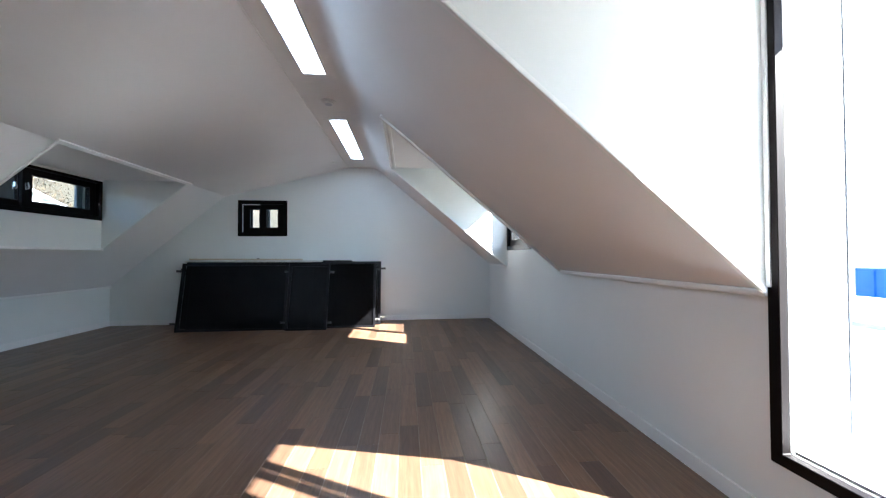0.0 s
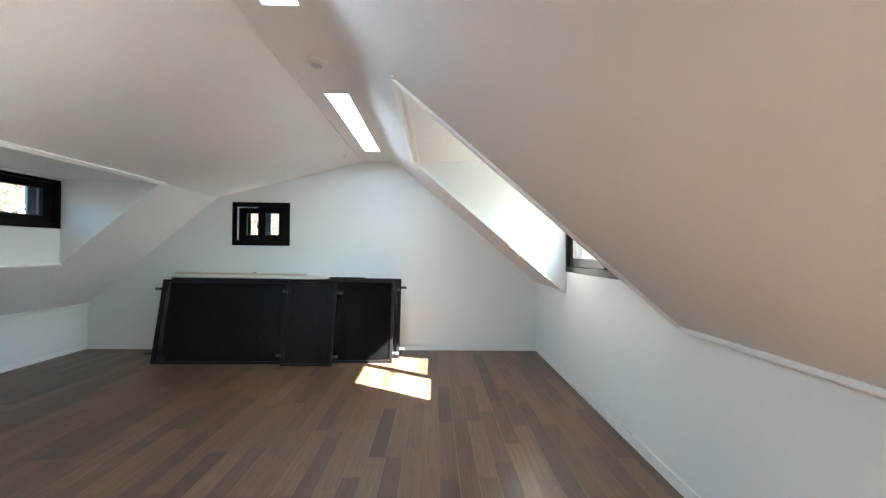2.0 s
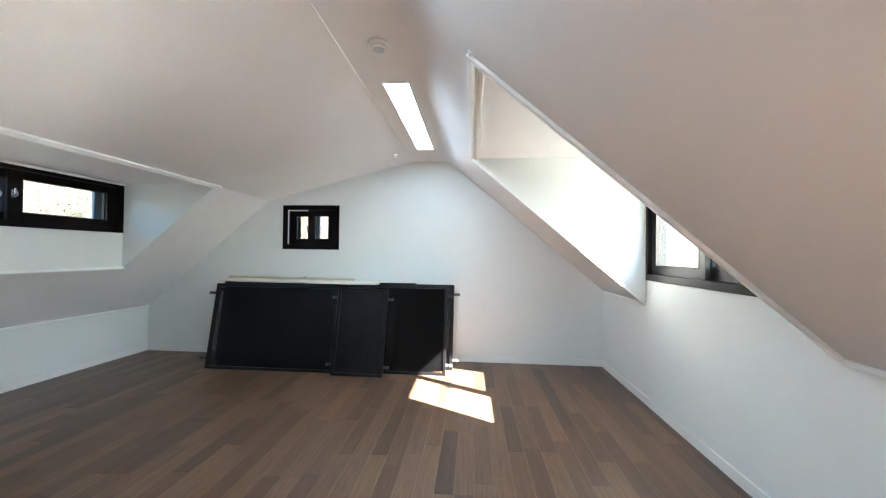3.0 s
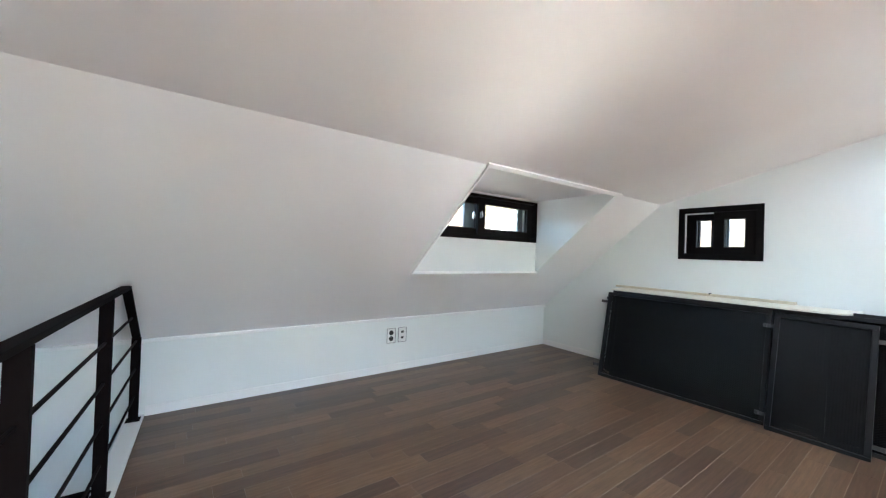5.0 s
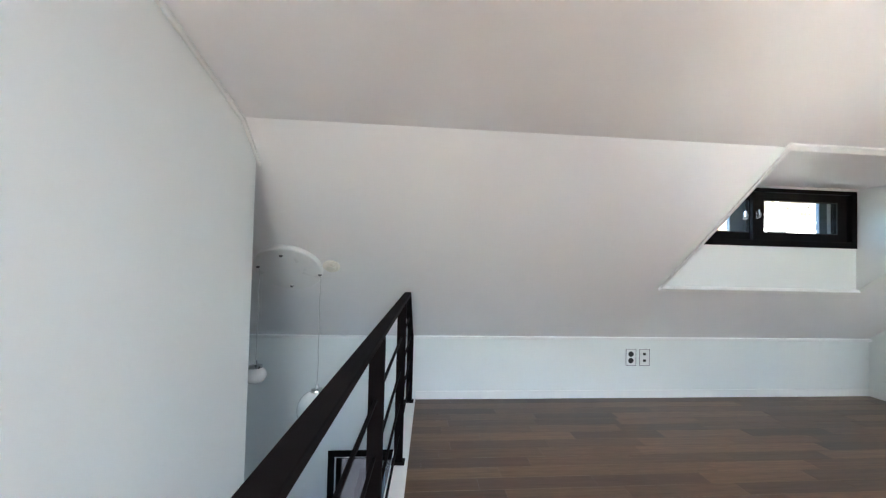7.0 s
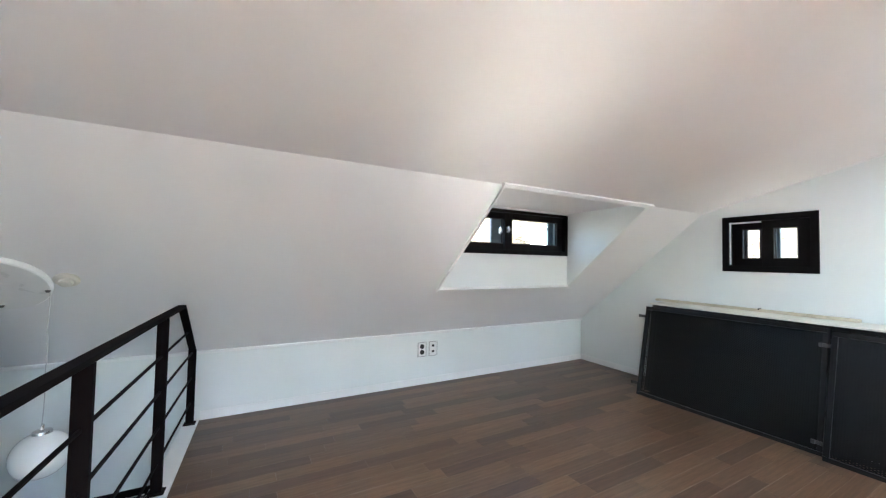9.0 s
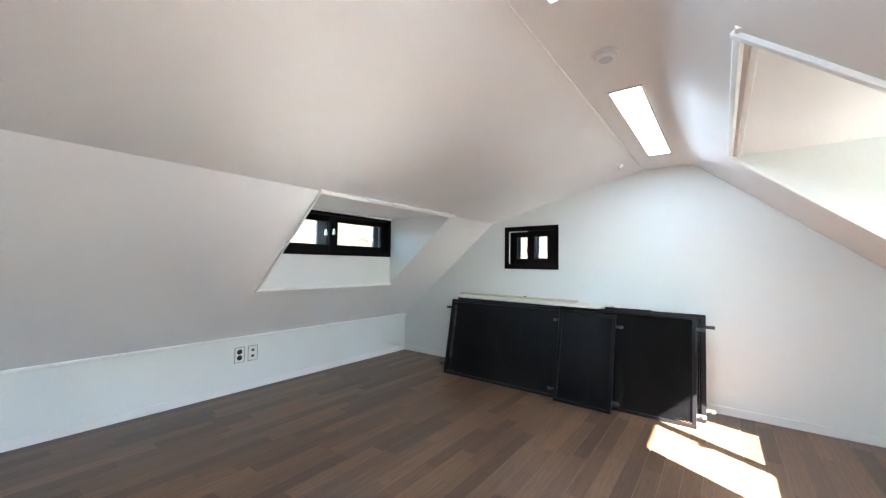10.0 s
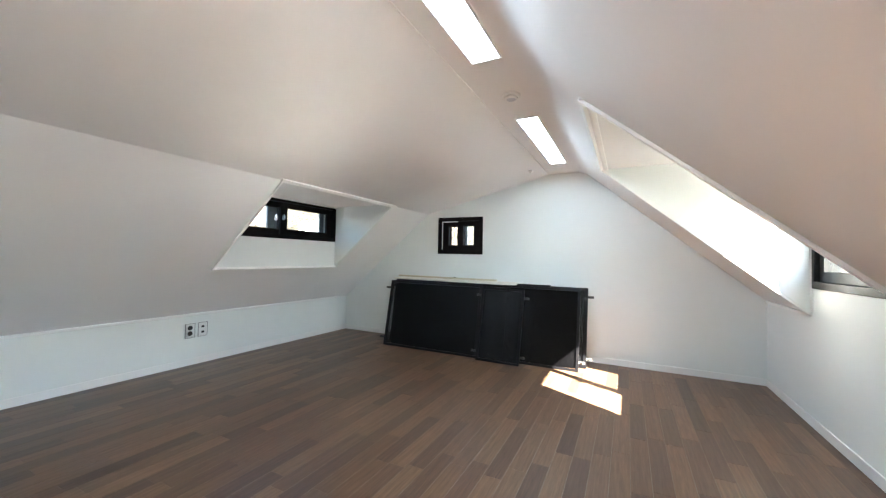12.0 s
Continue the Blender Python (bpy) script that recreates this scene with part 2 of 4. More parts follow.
def slab(origin, u, v, n, us, vs, holes):
    """A flat slab with rectangular holes: grid lines us and vs along u and v, thickness along n."""
    origin, u, v, n = Vector(origin), Vector(u), Vector(v), Vector(n)
    us = sorted(set(us) | {c for h in holes for c in h[:2] if us[0] <= c <= us[-1]})
    vs = sorted(set(vs) | {c for h in holes for c in h[2:] if vs[0] <= c <= vs[-1]})
    full = {}
    for i in range(len(us) - 1):
        for j in range(len(vs) - 1):
            a, b = (us[i] + us[i + 1]) / 2, (vs[j] + vs[j + 1]) / 2
            full[i, j] = not any(h[0] < a < h[1] and h[2] < b < h[3] for h in holes)
    bm, made = bmesh.new(), {}

    def vert(i, j, k):
        if (i, j, k) not in made:
            made[i, j, k] = bm.verts.new(origin + u * us[i] + v * vs[j] + n * k)
        return made[i, j, k]

    for (i, j), solid_here in full.items():
        if not solid_here:
            continue
        for k in (0, 1):
            bm.faces.new((vert(i, j, k), vert(i + 1, j, k), vert(i + 1, j + 1, k), vert(i, j + 1, k)))
        for di, dj, e in ((-1, 0, ((0, 0), (0, 1))), (1, 0, ((1, 0), (1, 1))), (0, -1, ((0, 0), (1, 0))), (0, 1, ((0, 1), (1, 1)))):
            if not full.get((i + di, j + dj)):
                (a, b), (c, d) = e
                bm.faces.new((vert(i + a, j + b, 0), vert(i + c, j + d, 0), vert(i + c, j + d, 1), vert(i + a, j + b, 1)))
    return bm


def prism(points, axis, lo, hi):
    """A polygon in the plane across axis (0 x, 1 y, 2 z), extruded from lo to hi."""
    bm = bmesh.new()

    def place(p, c):
        q = list(p)
        q.insert(axis, c)
        return q

    a = [bm.verts.new(place(p, lo)) for p in points]
    b = [bm.verts.new(place(p, hi)) for p in points]
    bm.faces.new(a)
    bm.faces.new(b)
    for i in range(len(a)):
        j = (i + 1) % len(a)
        bm.faces.new((a[i], a[j], b[j], b[i]))
    return bm


def lathe(profile, steps=32):
    """Turns (radius, z) pairs about z."""
    bm = bmesh.new()
    rows = []
    for r, z in profile:
        if r < 1e-6:
            rows.append([bm.verts.new((0, 0, z))])
        else:
            rows.append([bm.verts.new((r * math.cos(2 * math.pi * k / steps), r * math.sin(2 * math.pi * k / steps), z)) for k in range(steps)])
    for a, b in zip(rows, rows[1:]):
        for k in range(steps):
            q = (k + 1) % steps
            if len(a) == 1 and len(b) == 1:
                continue
            if len(a) == 1:
                bm.faces.new((a[0], b[k], b[q]))
            elif len(b) == 1:
                bm.faces.new((a[k], a[q], b[0]))
            else:
                bm.faces.new((a[k], a[q], b[q], b[k]))
    return bm


# ---- the attic's plan ----
EAST, WEST, NORTH, SOUTH = 1.41, -4.79, 6.335, -1.6
ZC = 2.62                       # flat strip under the ridge
KNEE_E, KNEE_W = 0.957, 0.628
K_E = 0.838                      # rise of the east slope per metre
STRIP_W = -1.06
CREASE_X, CREASE_Z = -3.045, 2.105
K_W = (CREASE_Z - KNEE_W) / (CREASE_X - WEST)
VOID_X, VOID_Y = -1.35, 1.20    # edge of the stairwell
PART_Y0, PART_Y1, PART_X = 0.225, 0.355, -3.23
D1 = (3.315, 5.195)                # east dormer, along y
D2 = (0.30, 1.315)             # terrace door dormer
DORM_E = 2.365
RIDGE_E = EAST - (ZC - KNEE_E) / K_E   # where the east slope meets the strip
D3 = (3.395, 5.273)              # west dormer
D3_X, D3_Z = -4.115, 2.13
BELOW = -2.7
# the stairwell runs slightly askew: its white edge board, north side then south side
EDGE = [(WEST + 0.002, 1.312), (VOID_X, 1.125), (VOID_X, 1.000), (WEST + 0.002, 1.200)]


def slope_east(x):
    return KNEE_E + K_E * (EAST - x)


def slope_west(x):
    return CREASE_Z - K_W * (CREASE_X - x)


DE_X = EAST - (DORM_E - KNEE_E) / K_E

# east slope, with both dormers cut out
FLAT_X, BEND_X = -0.70, -0.47    # the rounded joint between strip and slope
run = EAST - BEND_X
length = math.hypot(run, run * K_E)
per = length / run
u_e = Vector((-1, 0, K_E)).normalized()
n_e = Vector((K_E, 0, 1)).normalized() * 0.16
cut = (EAST - DE_X) * per
solid("ceiling_east_slope", slab((EAST, 0, KNEE_E), u_e, (0, 1, 0), n_e, [0, length], [SOUTH, NORTH], [(-1, cut, D1[0] - 0.06, D1[1] + 0.06), (-1, cut, D2[0] - 0.06, D2[1] + 0.06)]), CEILING, "white papered sloping ceiling with two dormer openings", "ceiling")

# rounded joint between the east slope and the flat strip
pts = []
p0, p1, p2 = Vector((BEND_X, slope_east(BEND_X))), Vector((RIDGE_E, ZC)), Vector((FLAT_X, ZC))
for k in range(41):
    t = k / 40
    q = p0 * (1 - t) ** 2 + p1 * 2 * t * (1 - t) + p2 * t * t
    pts.append((q.x, q.y))
solid("ceiling_rounded_joint", prism(pts + [(FLAT_X, ZC + 0.16), (BEND_X + 0.10, ZC + 0.16)], 1, SOUTH, NORTH), CEILING, "white papered rounded ceiling joint", "ceiling")

solid("ceiling_flat_strip", prism([(FLAT_X, ZC), (STRIP_W, ZC), (STRIP_W - 0.02, ZC + 0.16), (FLAT_X, ZC + 0.16)], 1, SOUTH, NORTH), CEILING, "flat white ceiling strip under the ridge", "ceiling")
solid("ceiling_west_shallow", prism([(STRIP_W, ZC), (CREASE_X, CREASE_Z), (CREASE_X - 0.06, CREASE_Z + 0.15), (STRIP_W - 0.03, ZC + 0.16)], 1, SOUTH, NORTH), CEILING, "white papered shallow ceiling slope", "ceiling")
run_w = CREASE_X - WEST
per_w = math.hypot(1, K_W)
u_w = Vector((-1, 0, -K_W)).normalized()
n_w = Vector((-K_W, 0, 1)).normalized() * 0.15
solid("ceiling_west_steep", slab((CREASE_X, 0, CREASE_Z), u_w, (0, 1, 0), n_w, [0, run_w * per_w], [SOUTH, NORTH], [(-1, (CREASE_X - D3_X) * per_w, D3[0] - 0.06, D3[1] + 0.06)]), CEILING, "white papered steep ceiling slope with a dormer opening", "ceiling")

# north gable wall with its small window opening
GW = (-2.841, -2.053, 1.441, 2.039)


def roof_under(x):
    if x > RIDGE_E:
        return slope_east(x)
    if x > STRIP_W:
        return ZC
    if x > CREASE_X:
        return ZC + (x - STRIP_W) * (ZC - CREASE_Z) / (STRIP_W - CREASE_X)
    return slope_west(x)


def gable(y0, y1, x0, x1, z0, hole=None, over=0.05):
    knots = sorted({x0, x1} | {k for k in (EAST, RIDGE_E, STRIP_W, CREASE_X, WEST) if x0 < k < x1} | (set(hole[:2]) if hole else set()))
    bm = bmesh.new()
    for a, b in zip(knots, knots[1:]):
        spans = [(z0, z0, roof_under(a) + over, roof_under(b) + over)]
        if hole and hole[0] <= (a + b) / 2 <= hole[1]:
            spans = [(z0, z0, hole[2], hole[2]), (hole[3], hole[3], roof_under(a) + over, roof_under(b) + over)]
        for la, lb, ha, hb in spans:
            v = [bm.verts.new(c) for c in ((a, y0, la), (b, y0, lb), (b, y0, hb), (a, y0, ha), (a, y1, la), (b, y1, lb), (b, y1, hb), (a, y1, ha))]
            for q in ((0, 1, 2, 3), (4, 5, 6, 7), (0, 1, 5, 4), (3, 2, 6, 7), (0, 3, 7, 4), (1, 2, 6, 5)):
                bm.faces.new([v[i] for i in q])
    bmesh.ops.remove_doubles(bm, verts=bm.verts, dist=1e-5)
    return bm


solid("wall_north", gable(NORTH, NORTH + 0.24, WEST - 0.2, EAST + 0.2, -0.3, GW), WALL, "white papered gable wall with a small black window", "wall")
solid("wall_south", gable(SOUTH - 0.2, SOUTH, WEST - 0.2, EAST + 0.2, BELOW), WALL, "plain white papered gable wall", "wall")

# east wall: knee wall, dormer fronts, window and door openings
RW = (3.56, 5.195, 1.18, 2.18)
DOOR = (0.33, 1.315, 0.277, 2.295)
solid("wall_east", slab((EAST, 0, 0), (0, 1, 0), (0, 0, 1), (0.16, 0, 0), [SOUTH, NORTH], [-0.3, DORM_E + 0.1], [(SOUTH, D2[0] - 0.06, KNEE_E, 9), (D2[1] + 0.06, D1[0] - 0.06, KNEE_E, 9), (D1[1] + 0.06, NORTH, KNEE_E, 9), RW, DOOR]), WALL, "white knee wall with dormer window and terrace door", "wall")
for (y0, y1), eave in ((D1, 0.43), (D2, 0.53)):
    for lo, hi in ((y0 - 0.06, y0), (y1, y1 + 0.06)):
        solid("wall_dormer_cheek", prism([(DE_X, DORM_E), (EAST - 0.0, KNEE_E), (EAST, DORM_E)], 1, lo, hi), WALL, "white triangular dormer cheek", "wall")
    solid("ceiling_dormer", box(DE_X - 0.02, EAST + eave, y0 - 0.06, y1 + 0.06, DORM_E, DORM_E + 0.1), CEILING, "white dormer ceiling", "ceiling")

# west side: tall stairwell wall, dormer
LOW_WIN = (0.48, 1.45, -1.55, -0.49)
solid("wall_west", slab((WEST, 0, 0), (0, 1, 0), (0, 0, 1), (-0.2, 0, 0), [SOUTH, NORTH], [BELOW, KNEE_W], [LOW_WIN]), WALL, "white wall running down into the stairwell", "wall")
LW = (3.395, 5.273, 1.588, 2.13)
D3_LOW = slope_west(D3_X)
solid("wall_dormer_front", slab((D3_X, 0, 0), (0, 1, 0), (0, 0, 1), (-0.14, 0, 0), [D3[0] - 0.06, D3[1] + 0.06], [D3_LOW, D3_Z + 0.06], [LW]), WALL, "white wall under the dormer window", "wall")
for lo, hi in ((D3[0] - 0.06, D3[0]), (D3[1], D3[1] + 0.06)):
    solid("wall_dormer_cheek", prism([(CREASE_X, CREASE_Z), (D3_X, D3_LOW), (D3_X, D3_Z + 0.02), (CREASE_X, D3_Z + 0.02)], 1, lo, hi), WALL, "white triangular dormer cheek", "wall")
solid("ceiling_dormer", box(D3_X - 0.2, CREASE_X + 0.0, D3[0] - 0.06, D3[1] + 0.06, D3_Z, D3_Z + 0.1), CEILING, "white dormer ceiling", "ceiling")

# partition beside the stairwell, and the walls that close it
solid("wall_partition", prism([(PART_X, BELOW), (VOID_X, BELOW), (VOID_X, roof_under(VOID_X) + 0.03), (CREASE_X, CREASE_Z + 0.03), (PART_X, slope_west(PART_X) + 0.03)], 1, PART_Y0, PART_Y1), WALL, "white papered partition beside the stairwell", "wall")
solid("wall_closing", prism([(SOUTH, BELOW), (PART_Y0, BELOW), (PART_Y0, roof_under(VOID_X)), (SOUTH, roof_under(VOID_X))], 0, VOID_X - 0.1, VOID_X), WALL, "plain white partition", "wall")
solid("wall_under_landing", box(VOID_X, VOID_X + 0.1, SOUTH, VOID_Y, BELOW, -0.02), WALL, "white wall below the landing", "wall")
solid("wall_under_floor", prism([(WEST, 1.214), (VOID_X, 1.014), (VOID_X, 1.114), (WEST, 1.314)], 2, BELOW, -0.22), WALL, "white stairwell wall below the attic floor", "wall")
solid("floor_below", box(WEST, VOID_X, SOUTH, VOID_Y, BELOW - 0.1, BELOW), SCREED, "brown floor of the storey below", "floor")

# floor base; the planks are laid on it at the end
solid("floor", prism([(VOID_X, SOUTH), (EAST, SOUTH), (EAST, NORTH), (WEST, NORTH), (WEST, 1.213), (VOID_X, 1.013)], 2, -0.212, -0.012), SCREED, "dark brown wooden plank floor", "floor")


# ---- trims ----
def trim(name, a, b, w, h, up, label, bevel=0.004):
    return tagged(new(name, finish(bar(a, b, w, h, up, bevel), TRIM)), label, "trim", "", "structure")


BB = 0.08


def skirting(a, b, inward):
    d = Vector(inward) * 0.006
    bm = bar(Vector(a) + d + Vector((0, 0, BB / 2)), Vector(b) + d + Vector((0, 0, BB / 2)), 0.012, BB, (0, 0, 1), 0.003)
    tagged(new("baseboard", finish(bm, TRIM)), "low white painted skirting board", "skirting", "", "structure")


skirting((WEST + 0.012, NORTH, 0), (EAST - 0.012, NORTH, 0), (0, -1, 0))
skirting((EAST, SOUTH, 0), (EAST, NORTH, 0), (-1, 0, 0))
skirting((WEST, 1.314, 0), (WEST, NORTH, 0), (1, 0, 0))
skirting((VOID_X, SOUTH, 0), (VOID_X, PART_Y0 - 0.01, 0), (1, 0, 0))

UP_E = (K_E, 0, 1)
UP_W = (-K_W, 0, 1)
# beads along the foot of the slopes
for y0, y1 in ((SOUTH, D2[0]), (D2[1], D1[0] + 0.0), (D1[1], NORTH)):
    trim("trim_knee_east", (EAST - 0.012, y0, KNEE_E - 0.006), (EAST - 0.012, y1, KNEE_E - 0.006), 0.022, 0.03, (0, 0, 1), "white bead between knee wall and slope", 0.008)
trim("trim_knee_west", (WEST + 0.016, SOUTH, KNEE_W - 0.012), (WEST + 0.016, NORTH, KNEE_W - 0.012), 0.040, 0.030, (0, 0, 1), "white bead between knee wall and slope", 0.008)
# dormer edges
for y0, y1 in (D1, D2):
    a, b = Vector((DE_X - 0.024, 0, DORM_E + 0.020)), Vector((EAST - 0.02, 0, KNEE_E + 0.01))
    off = Vector((-K_E, 0, -1)).normalized() * 0.008
    shift, wide = (0.010, 0.032) if y0 == D1[0] else (-0.002, 0.024)
    for y, s in ((y0, -1), (y1, 1)):
        e = Vector((0, y + s * shift, 0))
        trim("trim_dormer_edge", a + e + off, b + e + off, wide, 0.022, UP_E, "white bead along the dormer edge", 0.006)
    trim("trim_dormer_head", (DE_X - 0.008, y0 - 0.006, DORM_E - 0.002), (DE_X - 0.008, y1 + 0.006, DORM_E - 0.002), 0.03, 0.03, UP_E, "white moulding along the dormer head", 0.006)
    trim("trim_dormer_step", (DE_X + 0.045, y0, DORM_E - 0.008), (DE_X + 0.045, y1, DORM_E - 0.008), 0.03, 0.016, (0, 0, 1), "white inner moulding of the dormer head", 0.005)
a, b = Vector((CREASE_X + 0.02, 0, CREASE_Z - 0.004)), Vector((D3_X + 0.01, 0, D3_LOW))
off = Vector((K_W, 0, -1)).normalized() * 0.006
e = Vector((0, D3[0] - 0.008, 0))
trim("trim_dormer_edge", a + e + off, b + e + off, 0.022, 0.014, UP_W, "white bead along the dormer edge", 0.005)
trim("trim_dormer_head", (CREASE_X + 0.03, D3[0] - 0.03, CREASE_Z - 0.008), (CREASE_X + 0.03, D3[1] + 0.04, CREASE_Z - 0.008), 0.04, 0.024, UP_W, "white moulding along the dormer head", 0.006)
trim("trim_dormer_step", (CREASE_X - 0.025, D3[0], D3_Z - 0.009), (CREASE_X - 0.025, D3[1], D3_Z - 0.009), 0.03, 0.016, (0, 0, 1), "white inner moulding of the dormer head", 0.005)
trim("trim_dormer_sill", (D3_X + 0.012, D3[0] - 0.02, D3_LOW - 0.004), (D3_X + 0.012, D3[1], D3_LOW - 0.004), 0.040, 0.036, UP_W, "white bead under the dormer front", 0.006)
trim("trim_dormer_ceiling", (D3_X + 0.012, D3[0], D3_Z - 0.012), (D3_X + 0.012, D3[1], D3_Z - 0.012), 0.022, 0.022, (0, 0, 1), "white bead above the dormer window", 0.006)
# moulding at the door; the window's bead is added where a shaded strip lies
for y0, y1 in (D1, D2):
    trim("trim_dormer_corner", (EAST - 0.010, y1 - 0.010, KNEE_E + 0.02), (EAST - 0.010, y1 - 0.010, DORM_E), 0.020, 0.020, (0, 1, 0), "white corner bead beside the frame", 0.005)
# moulding along the top of the partition and the gable
trim("trim_partition", (CREASE_X, PART_Y1 + 0.009, CREASE_Z - 0.014), (VOID_X, PART_Y1 + 0.009, roof_under(VOID_X) - 0.014), 0.018, 0.022, (0, 0, 1), "white moulding on top of the partition", 0.006)
trim("trim_partition", (PART_X - 0.03, PART_Y1 + 0.009, slope_west(PART_X - 0.03) - 0.012), (CREASE_X, PART_Y1 + 0.009, CREASE_Z - 0.014), 0.018, 0.022, (0, 0, 1), "white moulding on top of the partition", 0.006)
trim("trim_strip", (STRIP_W, SOUTH, ZC - 0.002), (STRIP_W, NORTH, ZC - 0.002), 0.012, 0.008, (0, 0, 1), "thin white bead along the flat ceiling strip", 0.002)
trim("trim_gable", (CREASE_X, NORTH - 0.006, CREASE_Z - 0.006), (STRIP_W, NORTH - 0.006, ZC - 0.006), 0.012, 0.012, (0, 0, 1), "thin white bead along the gable", 0.003)
trim("trim_gable", (RIDGE_E, NORTH - 0.006, slope_east(RIDGE_E) - 0.02), (EAST - 0.02, NORTH - 0.006, KNEE_E + 0.008), 0.012, 0.012, (0, 0, 1), "thin white bead along the gable", 0.003)
edge_board = prism(EDGE, 2, 0.001, 0.016)
bmesh.ops.bevel(edge_board, geom=edge_board.edges[:], offset=0.003, segments=1, affect="EDGES")
solid("trim_stairwell_edge", edge_board, TRIM, "white painted edge board of the stairwell", "edge board")
solid("trim_stairwell_fascia", prism([EDGE[3], EDGE[2], (VOID_X, 1.012), (WEST + 0.002, 1.212)], 2, -0.24, 0.001), TRIM, "white painted fascia under the stairwell edge", "fascia")


# ---- windows and door ----
def sash(parent, x0, x1, z0, z1, d, stile, rail, thick=0.035, material=PROFILE):
    """A glazed sliding sash at depth d."""
    bm = ring(x1 - x0, z1 - z0, d, d + thick, stile, rail, rail)
    bmesh.ops.translate(bm, vec=(x0, 0, z0), verts=bm.verts)
    s = part("sash", bm, material, parent)
    g = part("pane", box(x0 + stile - 0.004, x1 - stile + 0.004, d + thick * 0.4, d + thick * 0.4 + 0.006, z0 + rail - 0.004, z1 - rail + 0.004), GLASS, s, "clear glass pane")
    g.visible_shadow = False
    gasket = ring(x1 - x0 - 2 * stile + 0.012, z1 - z0 - 2 * rail + 0.012, d - 0.003, d + 0.004, 0.009)
    bmesh.ops.translate(gasket, vec=(x0 + stile - 0.006, 0, z0 + rail - 0.006), verts=gasket.verts)
    part("gasket", gasket, DARK_PLASTIC, s)
    return s


def latch(parent, x, z, d):
    """A crescent latch of chrome on a stile."""
    bm = box(x - 0.012, x + 0.012, d - 0.006, d, z - 0.035, z + 0.035, 0.003)
    for k in range(9):
        a0, a1 = math.pi * (k / 9 - 0.5), math.pi * ((k + 1) / 9 - 0.5)
        add_bar(bm, (x + 0.02 * math.cos(a0), d - 0.016, z + 0.024 * math.sin(a0)), (x + 0.02 * math.cos(a1), d - 0.016, z + 0.024 * math.sin(a1)), 0.012, 0.010, (0, 1, 0))
    add_box(bm, x - 0.006, x + 0.006, d - 0.028, d - 0.006, z - 0.008, z + 0.045, 0.003)
    part("latch", bm, CHROME, parent, "chrome crescent latch")


def window(name, m, w, h, label, frame_w=0.05, stile=0.07, rail=0.065, front="right", deep=0.15, handles=True, track=True, profile=PROFILE, outer_reach=0.0, outer_left=0.0):
    """A two-sash sliding window in a deep black frame; local x along the wall, y outwards, z up."""
    t = thing(name, m, label, "window", "", "structure")
    part("window_frame", ring(w, h, -0.012, deep, frame_w), profile, t)
    iw = w - 2 * frame_w
    mid = w / 2
    over = stile / 2
    near, far = 0.025, 0.07
    if front == "right":
        a, b = (frame_w, mid + over, far), (mid - over, w - frame_w, near)
    else:
        a, b = (frame_w, mid + over, near), (mid - over, w - frame_w, far)
    sa = sash(t, a[0], a[1], frame_w, h - frame_w, a[2], stile, rail, 0.035, profile)
    sb = sash(t, b[0], b[1], frame_w, h - frame_w, b[2], stile, rail, 0.035, profile)
    if track:
        bm = bmesh.new()
        lo, hi = (frame_w, mid - over) if front == "right" else (mid + over, w - frame_w)
        side = frame_w + 0.008 if front == "right" else w - frame_w - 0.008
        add_box(bm, lo, hi, 0.006, 0.014, h - frame_w - 0.016, h - frame_w)
        add_box(bm, side - 0.006, side + 0.007, 0.006, 0.016, frame_w + 0.012, h - frame_w - 0.016)
        part("track", bm, TRIM, t, "white sliding track")
    if handles:
        latch(sb if front == "right" else sa, mid - 0.018 if front == "right" else mid, h * 0.52, near)
        latch(sa if front == "right" else sb, mid - over - 0.045 if front == "right" else mid + over + 0.045, h * 0.50, far)
    # outer sashes of the double window, pushed to one side
    o = ring(iw * 0.5 + outer_reach, h - 2 * frame_w, deep - 0.045, deep - 0.01, min(0.10, w * 0.06), 0.04, 0.04)
    o_left = frame_w + iw * 0.5 - outer_reach
    bmesh.ops.translate(o, vec=(o_left, 0, frame_w), verts=o.verts)
    if outer_reach:
        add_box(o, o_left + 0.095, o_left + 0.19, deep - 0.040, deep - 0.015, frame_w + 0.038, h - frame_w - 0.038)
    os_ = part("outer_sash", o, GREY_PROFILE, t, "grey outer sash")
    g = part("pane", box(o_left + 0.05, w - frame_w - 0.05, deep - 0.03, deep - 0.025, frame_w + 0.05, h - frame_w - 0.05), GLASS, os_, "clear glass pane")
    g.visible_shadow = False
    if outer_left:
        o2 = ring(iw * 0.5, h - 2 * frame_w, deep - 0.085, deep - 0.05, outer_left, 0.05, 0.05)
        bmesh.ops.translate(o2, vec=(frame_w, 0, frame_w), verts=o2.verts)
        part("outer_sash", o2, profile, t, "black outer sash")
        part("latch", add_box(box(mid - over - 0.030, mid - over - 0.006, far - 0.022, far, h * 0.40, h * 0.52, 0.004), mid - over - 0.026, mid - over - 0.010, far - 0.034, far - 0.020, h * 0.43, h * 0.49, 0.004), DARK_PLASTIC, sa, "black latch")
    stop = bmesh.new()
    add_box(stop, w - frame_w - 0.02, w - frame_w, deep - 0.06, deep - 0.045, frame_w, h - frame_w)
    if outer_reach:
        add_box(stop, o_left + 0.19, o_left + 0.202, deep - 0.044, deep - 0.020, frame_w + 0.04, h - frame_w - 0.04)
    part("stop_bead", stop, TRIM, t, "white stop bead")
    return t


